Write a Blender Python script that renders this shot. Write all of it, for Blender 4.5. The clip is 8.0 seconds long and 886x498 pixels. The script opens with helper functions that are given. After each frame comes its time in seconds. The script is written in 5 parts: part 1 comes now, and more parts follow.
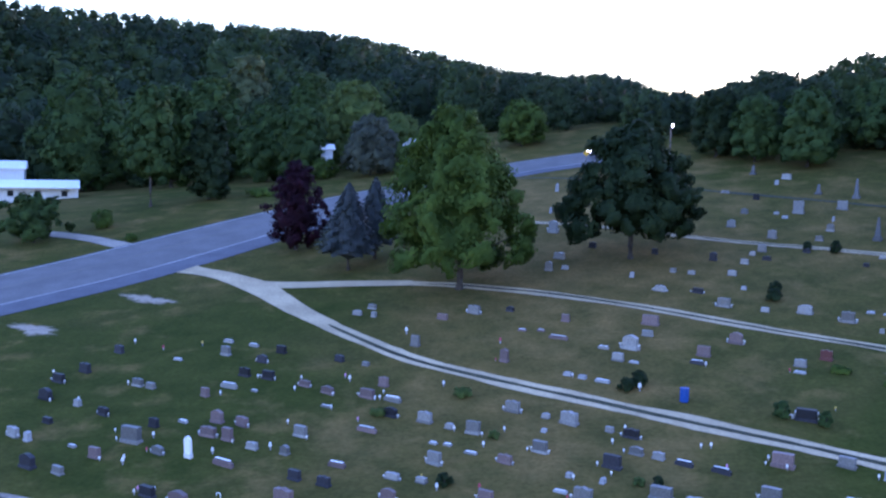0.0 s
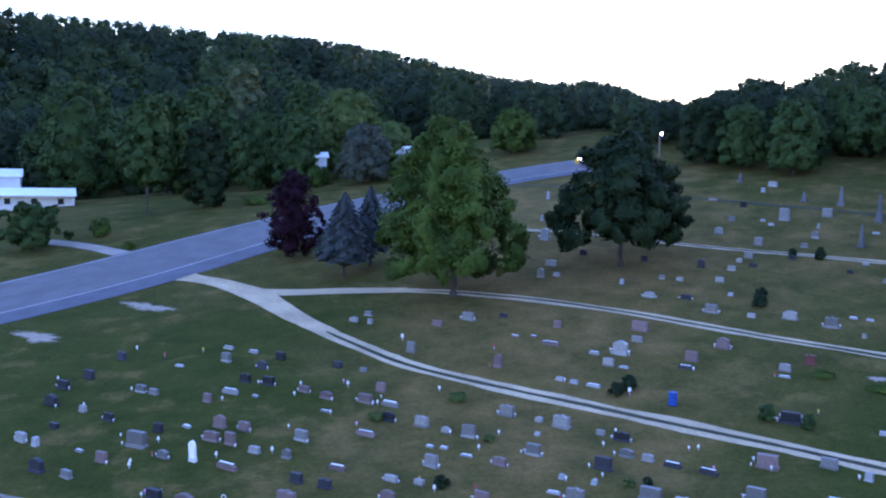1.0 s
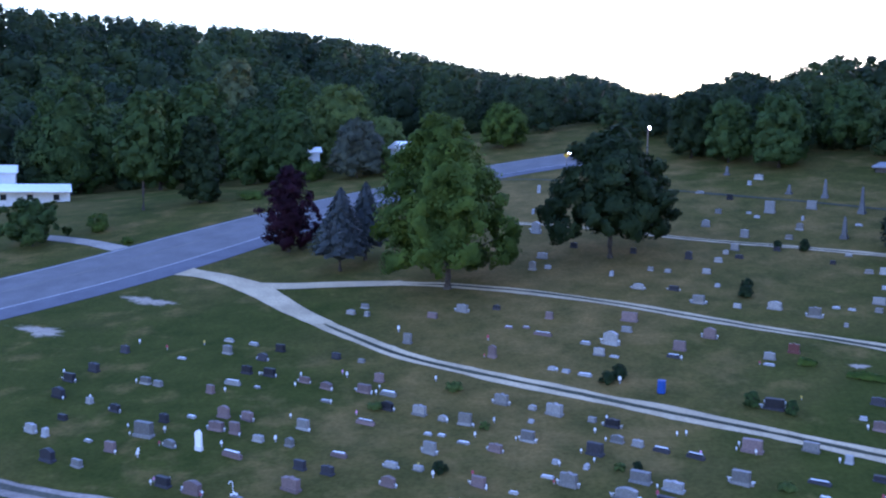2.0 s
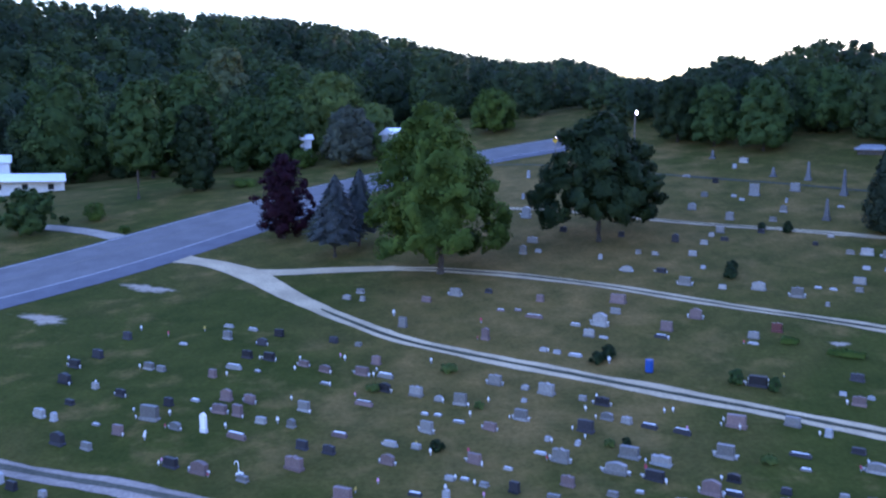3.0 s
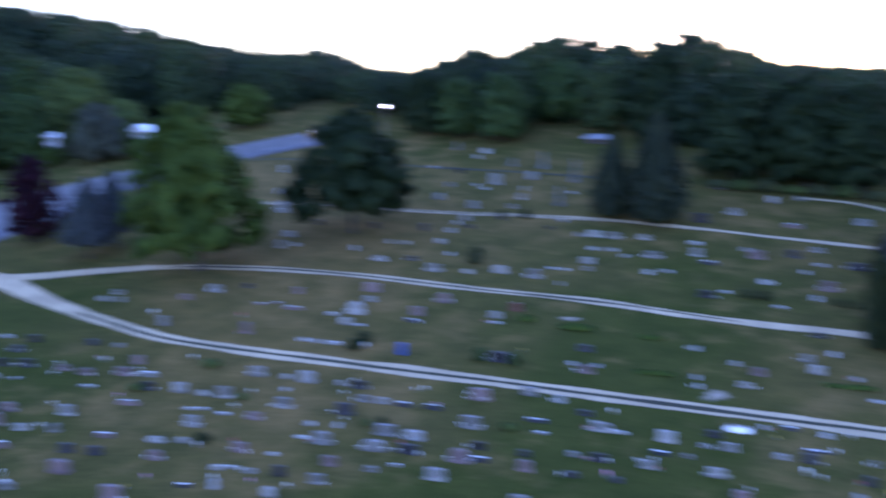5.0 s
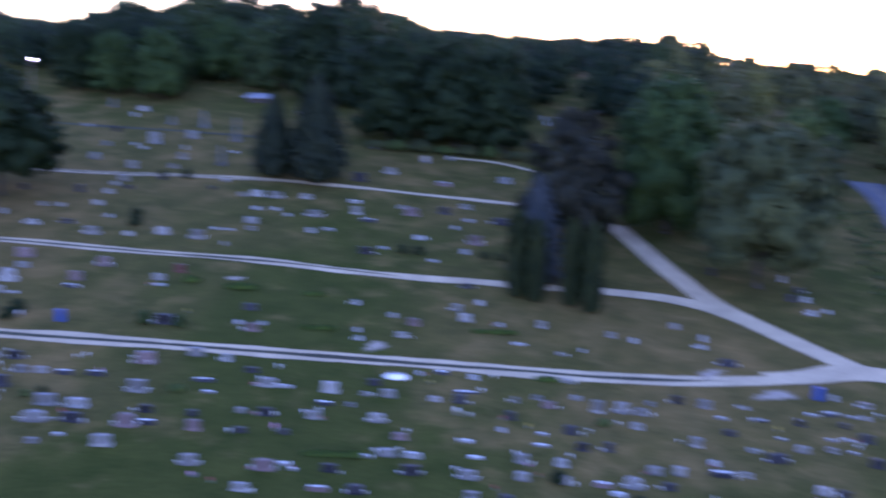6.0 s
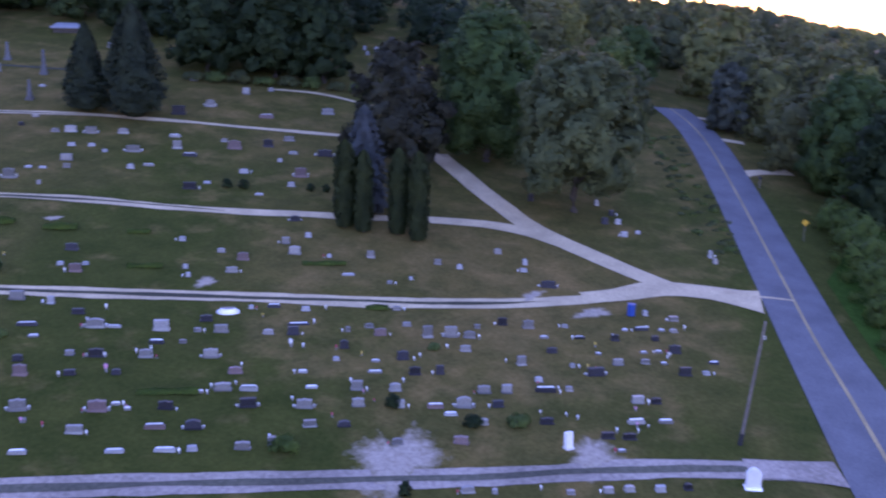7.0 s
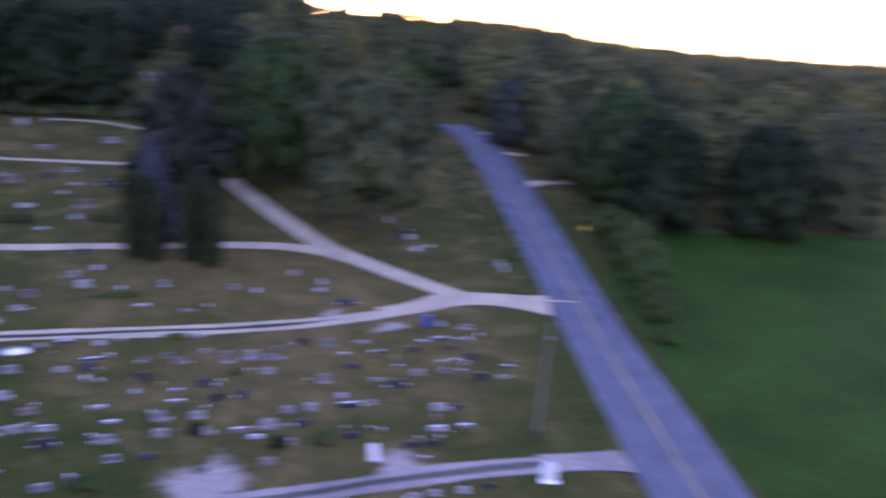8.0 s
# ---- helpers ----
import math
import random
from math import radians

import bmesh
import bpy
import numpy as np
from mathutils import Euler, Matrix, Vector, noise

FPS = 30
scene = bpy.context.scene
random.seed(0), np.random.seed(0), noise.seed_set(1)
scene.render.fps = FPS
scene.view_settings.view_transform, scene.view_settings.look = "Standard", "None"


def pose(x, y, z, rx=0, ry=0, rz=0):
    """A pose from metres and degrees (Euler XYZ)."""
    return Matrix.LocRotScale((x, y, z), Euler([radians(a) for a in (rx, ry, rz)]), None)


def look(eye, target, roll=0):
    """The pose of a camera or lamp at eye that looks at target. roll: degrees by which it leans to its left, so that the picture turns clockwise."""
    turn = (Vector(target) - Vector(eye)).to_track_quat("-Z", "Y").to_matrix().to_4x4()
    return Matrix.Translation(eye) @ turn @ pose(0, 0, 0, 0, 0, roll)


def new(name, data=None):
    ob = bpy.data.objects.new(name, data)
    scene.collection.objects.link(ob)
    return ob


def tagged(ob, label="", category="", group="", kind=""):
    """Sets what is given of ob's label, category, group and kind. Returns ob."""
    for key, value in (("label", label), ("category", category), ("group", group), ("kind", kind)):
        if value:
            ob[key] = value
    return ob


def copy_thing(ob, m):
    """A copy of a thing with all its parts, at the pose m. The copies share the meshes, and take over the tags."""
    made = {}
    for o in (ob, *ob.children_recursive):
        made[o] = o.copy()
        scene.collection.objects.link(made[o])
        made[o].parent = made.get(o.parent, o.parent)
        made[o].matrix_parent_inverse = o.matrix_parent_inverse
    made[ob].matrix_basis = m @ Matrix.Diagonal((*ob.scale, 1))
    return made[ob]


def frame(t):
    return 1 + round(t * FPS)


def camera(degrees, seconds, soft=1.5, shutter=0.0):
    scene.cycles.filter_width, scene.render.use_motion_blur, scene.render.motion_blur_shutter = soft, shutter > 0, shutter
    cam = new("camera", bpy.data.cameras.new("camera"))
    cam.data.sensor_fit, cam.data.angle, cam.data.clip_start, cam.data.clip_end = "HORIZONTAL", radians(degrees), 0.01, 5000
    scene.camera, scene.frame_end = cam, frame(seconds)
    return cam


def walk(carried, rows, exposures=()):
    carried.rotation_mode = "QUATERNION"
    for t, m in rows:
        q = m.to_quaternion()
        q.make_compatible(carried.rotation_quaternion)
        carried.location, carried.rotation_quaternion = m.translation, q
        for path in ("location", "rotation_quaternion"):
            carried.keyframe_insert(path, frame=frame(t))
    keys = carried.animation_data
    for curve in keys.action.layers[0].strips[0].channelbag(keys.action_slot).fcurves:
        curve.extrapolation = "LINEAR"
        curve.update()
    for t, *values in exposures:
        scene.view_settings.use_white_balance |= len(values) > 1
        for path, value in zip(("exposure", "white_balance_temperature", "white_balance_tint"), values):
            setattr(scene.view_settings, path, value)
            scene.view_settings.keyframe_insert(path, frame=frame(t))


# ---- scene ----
# Evening over a hillside cemetery, seen from a small aircraft.
cam = camera(44.79, 8.0, soft=2.1, shutter=1.3)

# seconds, x, y, z, yaw, pitch, lean
ROWS = [
    (0.0, 0.00, 0.00, 26.10, 0.00, -5.92, 1.46),
    (0.5, -0.24, -1.08, 26.41, -0.26, -5.46, 1.43),
    (1.0, -0.38, -2.22, 26.66, -0.51, -5.68, 1.37),
    (1.5, -0.62, -3.41, 26.87, -0.84, -5.91, 1.30),
    (3.0, -1.29, -7.07, 27.49, -1.69, -6.95, 0.56),
    (3.5, -1.38, -8.22, 27.79, -1.86, -7.56, 0.10),
    (4.0, -1.41, -9.29, 28.03, -2.04, -7.37, -0.44),
    (4.2, -1.40, -9.74, 28.17, -2.85, -7.08, -0.49),
    (5.3, -1.52, -12.08, 28.66, -20.32, -8.17, 0.16),
    (5.5, -1.71, -12.49, 28.78, -24.04, -8.67, 0.43),
    (5.9, -2.18, -13.28, 29.07, -30.91, -9.50, 1.38),
    (6.1, -2.36, -13.55, 29.15, -34.03, -9.87, 1.56),
    (6.5, -2.83, -13.86, 29.27, -38.92, -11.41, 1.73),
    (7.0, -3.45, -14.10, 29.55, -42.30, -13.20, 1.71),
    (7.5, -3.63, -14.55, 29.78, -44.95, -12.43, 0.79),
    (8.0, -4.46, -15.24, 29.85, -53.32, -11.95, 0.80),
]


def eye_pose(x, y, z, yaw, pitch, lean):
    """Heading, tilt and lean about the camera's own axis."""
    return pose(x, y, z, 90 + pitch, 0, yaw) @ pose(0, 0, 0, 0, 0, lean)


walk(cam, [(t, eye_pose(*r)) for t, *r in ROWS], [(0.0, 3.2, 5190, 47), (4.2, 3.2, 5180, 48), (5.5, 3.2, 5100, 56), (6.5, 3.14, 5500, 70), (7.2, 3.14, 5670, 74), (8.0, 3.18, 5890, 81)])

# ---- light: the sun has just gone behind the ridge, the sky lights everything ----
SUN_AZ, SUN_EL = 47.0, 5.0
world = bpy.data.worlds.new("evening_sky")
scene.world = world
world.use_nodes = True
wn = world.node_tree
bg = wn.nodes["Background"]
sky = wn.nodes.new("ShaderNodeTexSky")
sky.sky_type = "NISHITA"
sky.sun_disc = False
sky.sun_elevation = radians(SUN_EL)
sky.sun_rotation = radians(SUN_AZ)
sky.altitude = 300
sky.air_density = 1.0
sky.dust_density = 0.7
sky.ozone_density = 2.0
wn.links.new(sky.outputs["Color"], bg.inputs["Color"])
bg.inputs["Strength"].default_value = 0.15
sun = new("sun", bpy.data.lights.new("sun", "SUN"))
sun.data.energy = 0.45
sun.data.angle = radians(10)
sun.data.color = (1.0, 0.78, 0.58)
sun.matrix_world = look((0, 0, 0), (-math.sin(radians(SUN_AZ)), -math.cos(radians(SUN_AZ)), -math.tan(radians(SUN_EL))))


# ---- materials ----
def nodes_of(name):
    m = bpy.data.materials.new(name)
    m.use_nodes = True
    nt = m.node_tree
    return m, nt, nt.nodes["Principled BSDF"]


def noise_node(nt, scale, detail=4.0, rough=0.55, coord="Object", distortion=0.0):
    tc = nt.nodes.new("ShaderNodeTexCoord")
    n = nt.nodes.new("ShaderNodeTexNoise")
    n.inputs["Scale"].default_value = scale
    n.inputs["Detail"].default_value = detail
    n.inputs["Roughness"].default_value = rough
    n.inputs["Distortion"].default_value = distortion
    nt.links.new(tc.outputs[coord], n.inputs["Vector"])
    return n


def ramp_node(nt, src, stops):
    r = nt.nodes.new("ShaderNodeValToRGB")
    els = r.color_ramp.elements
    while len(els) < len(stops):
        els.new(0.5)
    for e, (p, c) in zip(els, stops):
        e.position, e.color = p, (*c, 1)
    nt.links.new(src, r.inputs["Fac"])
    return r


def mix_node(nt, kind, fac, a, b):
    m = nt.nodes.new("ShaderNodeMix")
    m.data_type, m.blend_type = "RGBA", kind
    if isinstance(fac, float):
        m.inputs[0].default_value = fac
    else:
        nt.links.new(fac, m.inputs[0])
    for sock, v in ((m.inputs[6], a), (m.inputs[7], b)):
        if isinstance(v, tuple):
            sock.default_value = (*v, 1)
        else:
            nt.links.new(v, sock)
    return m.outputs[2]


def bump_node(nt, bsdf, src, strength, distance):
    b = nt.nodes.new("ShaderNodeBump")
    b.inputs["Strength"].default_value = strength
    b.inputs["Distance"].default_value = distance
    nt.links.new(src, b.inputs["Height"])
    nt.links.new(b.outputs["Normal"], bsdf.inputs["Normal"])


def speckled(name, dark, light, scale, rough=0.8, bump=0.3, dist=0.02, stain=0.35, per_object=0.0, coord="Object", gloss=0.3):
    """A surface with fine grain and broad stains."""
    m, nt, b = nodes_of(name)
    fine = noise_node(nt, scale, 5, 0.65, coord)
    broad = noise_node(nt, scale * 0.06, 3, 0.5, coord)
    base = ramp_node(nt, fine.outputs["Fac"], [(0.3, dark), (0.7, light)]).outputs["Color"]
    grey = ramp_node(nt, broad.outputs["Fac"], [(0.3, (1 - stain,) * 3), (0.65, (1, 1, 1))]).outputs["Color"]
    col = mix_node(nt, "MULTIPLY", 1.0, base, grey)
    if per_object:
        oi = nt.nodes.new("ShaderNodeObjectInfo")
        v = ramp_node(nt, oi.outputs["Random"], [(0.0, (1 - per_object,) * 3), (1.0, (1 + per_object,) * 3)]).outputs["Color"]
        col = mix_node(nt, "MULTIPLY", 1.0, col, v)
    nt.links.new(col, b.inputs["Base Color"])
    b.inputs["Roughness"].default_value = rough
    b.inputs["Specular IOR Level"].default_value = gloss
    if bump:
        bump_node(nt, b, fine.outputs["Fac"], bump, dist)
    return m


def foliage(name, dark, light, tint=None, trees=None):
    """Leaves: each one a little different, with lighter and darker boughs; trees gives the range from one tree to the next."""
    m, nt, b = nodes_of(name)
    geo = nt.nodes.new("ShaderNodeNewGeometry")
    leaf = ramp_node(nt, geo.outputs["Random Per Island"], [(-0.0, tuple(0.7 * a + 0.3 * b for a, b in zip(dark, light))), (1.0, tuple(0.3 * a + 0.7 * b for a, b in zip(dark, light)))]).outputs["Color"]
    bough = noise_node(nt, 0.45, 3, 0.6)
    shade = ramp_node(nt, bough.outputs["Fac"], [(0.32, (0.6, 0.66, 0.62)), (0.68, tint or (1.25, 1.2, 0.95))]).outputs["Color"]
    col = mix_node(nt, "MULTIPLY", 1.0, leaf, shade)
    if trees:
        att = nt.nodes.new("ShaderNodeAttribute")
        att.attribute_name = "tone"
        kind = ramp_node(nt, att.outputs["Fac"], [(k / (len(trees) - 1), c) for k, c in enumerate(trees)]).outputs["Color"]
        col = mix_node(nt, "MULTIPLY", 1.0, col, kind)
    nt.links.new(col, b.inputs["Base Color"])
    b.inputs["Roughness"].default_value = 0.75
    b.inputs["Specular IOR Level"].default_value = 0.15
    # light also passes through the leaves
    thin = nt.nodes.new("ShaderNodeBsdfTranslucent")
    nt.links.new(mix_node(nt, "MULTIPLY", 1.0, col, (1.15, 1.15, 0.8)), thin.inputs["Color"])
    both = nt.nodes.new("ShaderNodeMixShader")
    both.inputs["Fac"].default_value = 0.38
    nt.links.new(b.outputs["BSDF"], both.inputs[1])
    nt.links.new(thin.outputs["BSDF"], both.inputs[2])
    nt.links.new(both.outputs["Shader"], nt.nodes["Material Output"].inputs["Surface"])
    return m


def grass_material(name, bare=False):
    """Mown grass, green and dry in turns; with bare=True sand shows through where the mesh's bareness is high."""
    m, nt, b = nodes_of(name)
    blade = noise_node(nt, 3.0, 6, 0.7)
    tuft = noise_node(nt, 0.35, 4, 0.6)
    dry = noise_node(nt, 0.06, 5, 0.62, distortion=0.6)
    water = nt.nodes.new("ShaderNodeAttribute")
    water.attribute_name = "dryness"
    drier = nt.nodes.new("ShaderNodeMath")
    drier.operation = "MULTIPLY_ADD"
    drier.inputs[1].default_value = 0.34
    nt.links.new(water.outputs["Fac"], drier.inputs[0])
    nt.links.new(dry.outputs["Fac"], drier.inputs[2])
    scorch = noise_node(nt, 0.24, 4, 0.6, distortion=0.15)
    burnt = nt.nodes.new("ShaderNodeMath")
    burnt.operation = "MULTIPLY_ADD"
    burnt.inputs[1].default_value = 0.09
    nt.links.new(water.outputs["Fac"], burnt.inputs[0])
    nt.links.new(scorch.outputs["Fac"], burnt.inputs[2])
    green = ramp_node(nt, blade.outputs["Fac"], [(0.25, (0.030, 0.037, 0.0075)), (0.75, (0.062, 0.070, 0.0155))]).outputs["Color"]
    worn = ramp_node(nt, blade.outputs["Fac"], [(0.25, (0.084, 0.060, 0.019)), (0.75, (0.171, 0.118, 0.044))]).outputs["Color"]
    fac = ramp_node(nt, drier.outputs["Value"], [(0.36, (0, 0, 0)), (0.76, (0.72,) * 3)]).outputs["Color"]
    spots = ramp_node(nt, burnt.outputs["Value"], [(0.51, (0, 0, 0)), (0.70, (0.7,) * 3)]).outputs["Color"]
    straw = ramp_node(nt, blade.outputs["Fac"], [(0.25, (0.110, 0.074, 0.026)), (0.75, (0.214, 0.145, 0.056))]).outputs["Color"]
    col = mix_node(nt, "MIX", fac, green, worn)
    col = mix_node(nt, "MIX", spots, col, straw)
    lush = ramp_node(nt, tuft.outputs["Fac"], [(0.3, (0.70, 0.78, 0.72)), (0.7, (1.22, 1.15, 1.1))]).outputs["Color"]
    col = mix_node(nt, "MULTIPLY", 1.0, col, lush)
    if bare:
        att = nt.nodes.new("ShaderNodeAttribute")
        att.attribute_name = "bareness"
        rough = noise_node(nt, 0.9, 5, 0.7)
        add = nt.nodes.new("ShaderNodeMath")
        add.operation = "MULTIPLY_ADD"
        add.inputs[1].default_value = 0.9
        add.inputs[2].default_value = -0.45
        nt.links.new(rough.outputs["Fac"], add.inputs[0])
        both = nt.nodes.new("ShaderNodeMath")
        both.operation = "ADD"
        nt.links.new(att.outputs["Fac"], both.inputs[0])
        nt.links.new(add.outputs["Value"], both.inputs[1])
        show = ramp_node(nt, both.outputs["Value"], [(0.28, (0, 0, 0)), (0.62, (1, 1, 1))]).outputs["Color"]
        sand = ramp_node(nt, blade.outputs["Fac"], [(0.3, (0.23, 0.185, 0.14)), (0.7, (0.40, 0.335, 0.265))]).outputs["Color"]
        col = mix_node(nt, "MIX", show, col, sand)
    nt.links.new(col, b.inputs["Base Color"])
    b.inputs["Roughness"].default_value = 0.95
    b.inputs["Specular IOR Level"].default_value = 0.03
    bump_node(nt, b, blade.outputs["Fac"], 0.6, 0.08)
    return m


GRASS = grass_material("grass")
BARE = grass_material("bare_lawn", True)
FIELD = speckled("crop_field", (0.018, 0.052, 0.007), (0.034, 0.082, 0.012), 2.0, 0.95, 0.6, 0.1, 0.3, gloss=0.03)
ASPHALT = speckled("worn_asphalt", (0.106, 0.101, 0.102), (0.158, 0.150, 0.150), 6.0, 0.85, 0.3, 0.01, 0.25)
BLUE_ASPHALT = speckled("dark_side_asphalt", (0.091, 0.094, 0.104), (0.136, 0.139, 0.151), 6.0, 0.88, 0.3, 0.01, 0.25, gloss=0.2)
SHOULDER = speckled("dark_asphalt", (0.085, 0.085, 0.10), (0.13, 0.13, 0.15), 6.0, 0.9, 0.3, 0.01, 0.25)
GRAVEL = speckled("pale_gravel", (0.37, 0.285, 0.175), (0.60, 0.475, 0.295), 5.0, 0.95, 0.7, 0.04, 0.3)
DIRT = speckled("dusty_gravel", (0.21, 0.17, 0.14), (0.40, 0.33, 0.27), 3.0, 0.95, 0.7, 0.04, 0.4)
TURF = speckled("worn_turf_strip", (0.026, 0.029, 0.012), (0.068, 0.066, 0.036), 3.0, 0.95, 0.5, 0.04, 0.4)
WORN = speckled("trampled_turf", (0.055, 0.056, 0.034), (0.125, 0.115, 0.08), 3.0, 0.95, 0.5, 0.04, 0.4)
SAND = speckled("bare_sand", (0.22, 0.19, 0.16), (0.36, 0.32, 0.27), 3.0, 0.95, 0.5, 0.04, 0.4)
WHITE_PAINT = speckled("road_paint_white", (0.22, 0.22, 0.23), (0.5, 0.5, 0.5), 4.0, 0.7, 0, 0, 0.3)
YELLOW_PAINT = speckled("road_paint_yellow", (0.24, 0.18, 0.09), (0.34, 0.26, 0.12), 4.0, 0.7, 0, 0, 0.4)
YELLOW_WORN = speckled("road_paint_worn", (0.15, 0.14, 0.12), (0.21, 0.19, 0.14), 4.0, 0.8, 0, 0, 0.4)
BARK = speckled("bark", (0.035, 0.028, 0.022), (0.10, 0.085, 0.07), 4.0, 0.95, 0.9, 0.05, 0.4)
LEAF_BRIGHT = foliage("maple_leaves", (0.058, 0.099, 0.019), (0.087, 0.133, 0.028))
LEAF_DEEP = foliage("oak_leaves", (0.019, 0.035, 0.016), (0.035, 0.058, 0.025))
LEAF_MID = foliage("wood_leaves", (0.082, 0.122, 0.038), (0.122, 0.168, 0.056))
LEAF_WOOD = foliage("far_wood_leaves", (0.039, 0.073, 0.025), (0.071, 0.119, 0.041))
FOREST_TONES = [(0.55, 0.66, 0.74), (0.85, 0.9, 0.92), (1.0, 1.04, 0.92), (1.5, 1.5, 1.1)]
LEAF_FOREST = foliage("forest_leaves", (0.025, 0.042, 0.022), (0.046, 0.070, 0.038), None, FOREST_TONES)
# Paler, warmer olive: evening haze over the valley is mixed into the leaf colour.
LEAF_HAZED = foliage("hazed_valley_leaves", (0.090, 0.093, 0.044), (0.147, 0.147, 0.071), None, FOREST_TONES)
LEAF_LUSH = foliage("lush_verge_leaves", (0.062, 0.102, 0.026), (0.094, 0.142, 0.036))
LEAF_PURPLE = foliage("plum_leaves", (0.018, 0.005, 0.011), (0.042, 0.014, 0.023), (1.2, 1.0, 1.1))
LEAF_PALE = foliage("pale_willow_leaves", (0.093, 0.117, 0.063), (0.135, 0.165, 0.093))
LEAF_GREYER = foliage("dusty_leaves", (0.068, 0.080, 0.068), (0.110, 0.125, 0.106))
LEAF_GREY = foliage("grey_green_leaves", (0.075, 0.090, 0.044), (0.120, 0.141, 0.069))
NEEDLE_BLUE = foliage("blue_needles", (0.062, 0.071, 0.072), (0.108, 0.119, 0.122), (1.15, 1.15, 1.15))
NEEDLE_PINE = foliage("pine_needles", (0.036, 0.038, 0.028), (0.064, 0.064, 0.048))
NEEDLE_YEW = foliage("yew_green_scales", (0.025, 0.036, 0.014), (0.048, 0.064, 0.025))
NEEDLE_DARK = foliage("dark_needles", (0.025, 0.036, 0.024), (0.048, 0.064, 0.041))


# ---- the lie of the land ----
def soft_step(s, k):
    return k * np.logaddexp(0, s / k)


def held(s, lo, hi, k=11.0):
    return s - soft_step(s - hi, k) + soft_step(lo - s, k)


def slope_height(x, y):
    X, Y = held(x, -81, 117), held(y, -36, 148)
    return 0.016 * X + 0.082 * Y + 11.11 * (0.0428 * (X / 100) ** 2 + 0.3808 * (Y / 100) ** 2 + 0.5699 * X * Y / 1e4)


# heading, distance of the ridge, its height, where the rise begins
RIDGE_AZ = [-180, -110, -60, -22, -7, 2, 8, 14, 20, 30, 42, 46, 50, 55, 60, 65, 75, 110, 180]
RIDGE_R = [500, 450, 380, 360, 350, 340, 330, 330, 260, 250, 250, 255, 265, 300, 350, 420, 550, 620, 500]
RIDGE_Z = [0, 5, 44, 51, 47, 39, 34, 28.5, 31, 30, 26, 25, 20, 18, 15, 9, 1, -3, 0]
RISE_R = [200, 200, 215, 215, 200, 230, 230, 220, 175, 160, 140, 125, 118, 118, 120, 120, 120, 200, 200]



def land(x, y):
    x, y = np.asarray(x, float), np.asarray(y, float)
    r, az = np.hypot(x, y), np.degrees(np.arctan2(x, y))
    r1, zr, r0 = (np.interp(az, RIDGE_AZ, v) for v in (RIDGE_R, RIDGE_Z, RISE_R))
    w = np.clip((r - r0) / (r1 - r0), 0, 1)
    w = w * w * (3 - 2 * w)
    swell = np.clip((r - 146) / 50, 0, 1)
    swell = swell * swell * (3 - 2 * swell) * np.interp(az, [-8, 2, 12, 20], [0, 1, 1, 0])
    near = slope_height(x, y) + 5.0 * swell
    fall = np.interp(az, [-180, -20, 20, 45, 60, 70, 80, 130, 180], [0.0, 0.02, 0.01, 0.0, 0.014, 0.029, 0.034, 0.034, 0.0])
    return near + (zr - near) * w - fall * np.maximum(r - r1 - 60, 0)


def spot(x, y, dz=0.0):
    return Vector((x, y, float(land(x, y)) + dz))


def mesh_from(name, verts, faces, material, smooth=False):
    me = bpy.data.meshes.new(name)
    me.from_pydata([tuple(v) for v in verts], [], [tuple(f) for f in faces])
    me.materials.append(material)
    if smooth:
        me.polygons.foreach_set("use_smooth", [True] * len(me.polygons))
    me.update()
    return me


def part(name, bm, material, parent, label=""):
    me = bpy.data.meshes.new(name)
    bm.to_mesh(me)
    bm.free()
    me.materials.append(material)
    ob = new(name, me)
    ob.parent = parent
    return tagged(ob, label)


def axis_marks(lo, hi, step, far):
    mid = np.arange(lo, hi + step, step)
    grow, s, out = [], step, 0.0
    while out < far:
        s *= 1.25
        out += s
        grow.append(out)
    return np.concatenate([lo - np.array(grow[::-1]), mid, hi + np.array(grow)])


def dryness(x, y):
    """Where the lawn stands dry (above zero) or moist, in broad shapes."""
    d = np.full(np.shape(x), 0.0)
    for cx, cy, r, v in ((12, 72, 15, 0.8), (5, 96, 12, 0.6), (22, 97, 12, 0.7), (44, 36, 11, 0.5), (60, 55, 14, 0.65), (60, 94, 16, 0.35), (83, 42, 9, 0.5), (93, 52, 9, 0.5), (57, 38, 13, 0.55), (22, 40, 13, -0.5), (34, 58, 14, -0.25), (27.9, 58.9, 5, -0.6), (26, 66, 13, -0.3), (38, 76, 19, -0.45), (70, 12, 9, -1.3), (80, 21, 9, -1.3), (91, 31, 9, -1.3), (-2, 60, 14, 0.45), (9, 60, 10, 0.35),
                         (-28, 84, 24, -0.55), (15, 43, 15, -0.6), (61, 17, 8, -0.7), (88, 42, 13, -0.8), (-20, 56, 16, -0.4), (-34, 146, 30, -0.15), (6, 166, 16, 0.3), (34, 120, 30, 0.3), (13, 135, 13, 0.7), (17, 104, 9, 0.5), (13, 114, 8, 0.5)):
        d = d + v * np.exp(-((x - cx) ** 2 + (y - cy) ** 2) / (2 * (r * 0.75) ** 2))
    return d


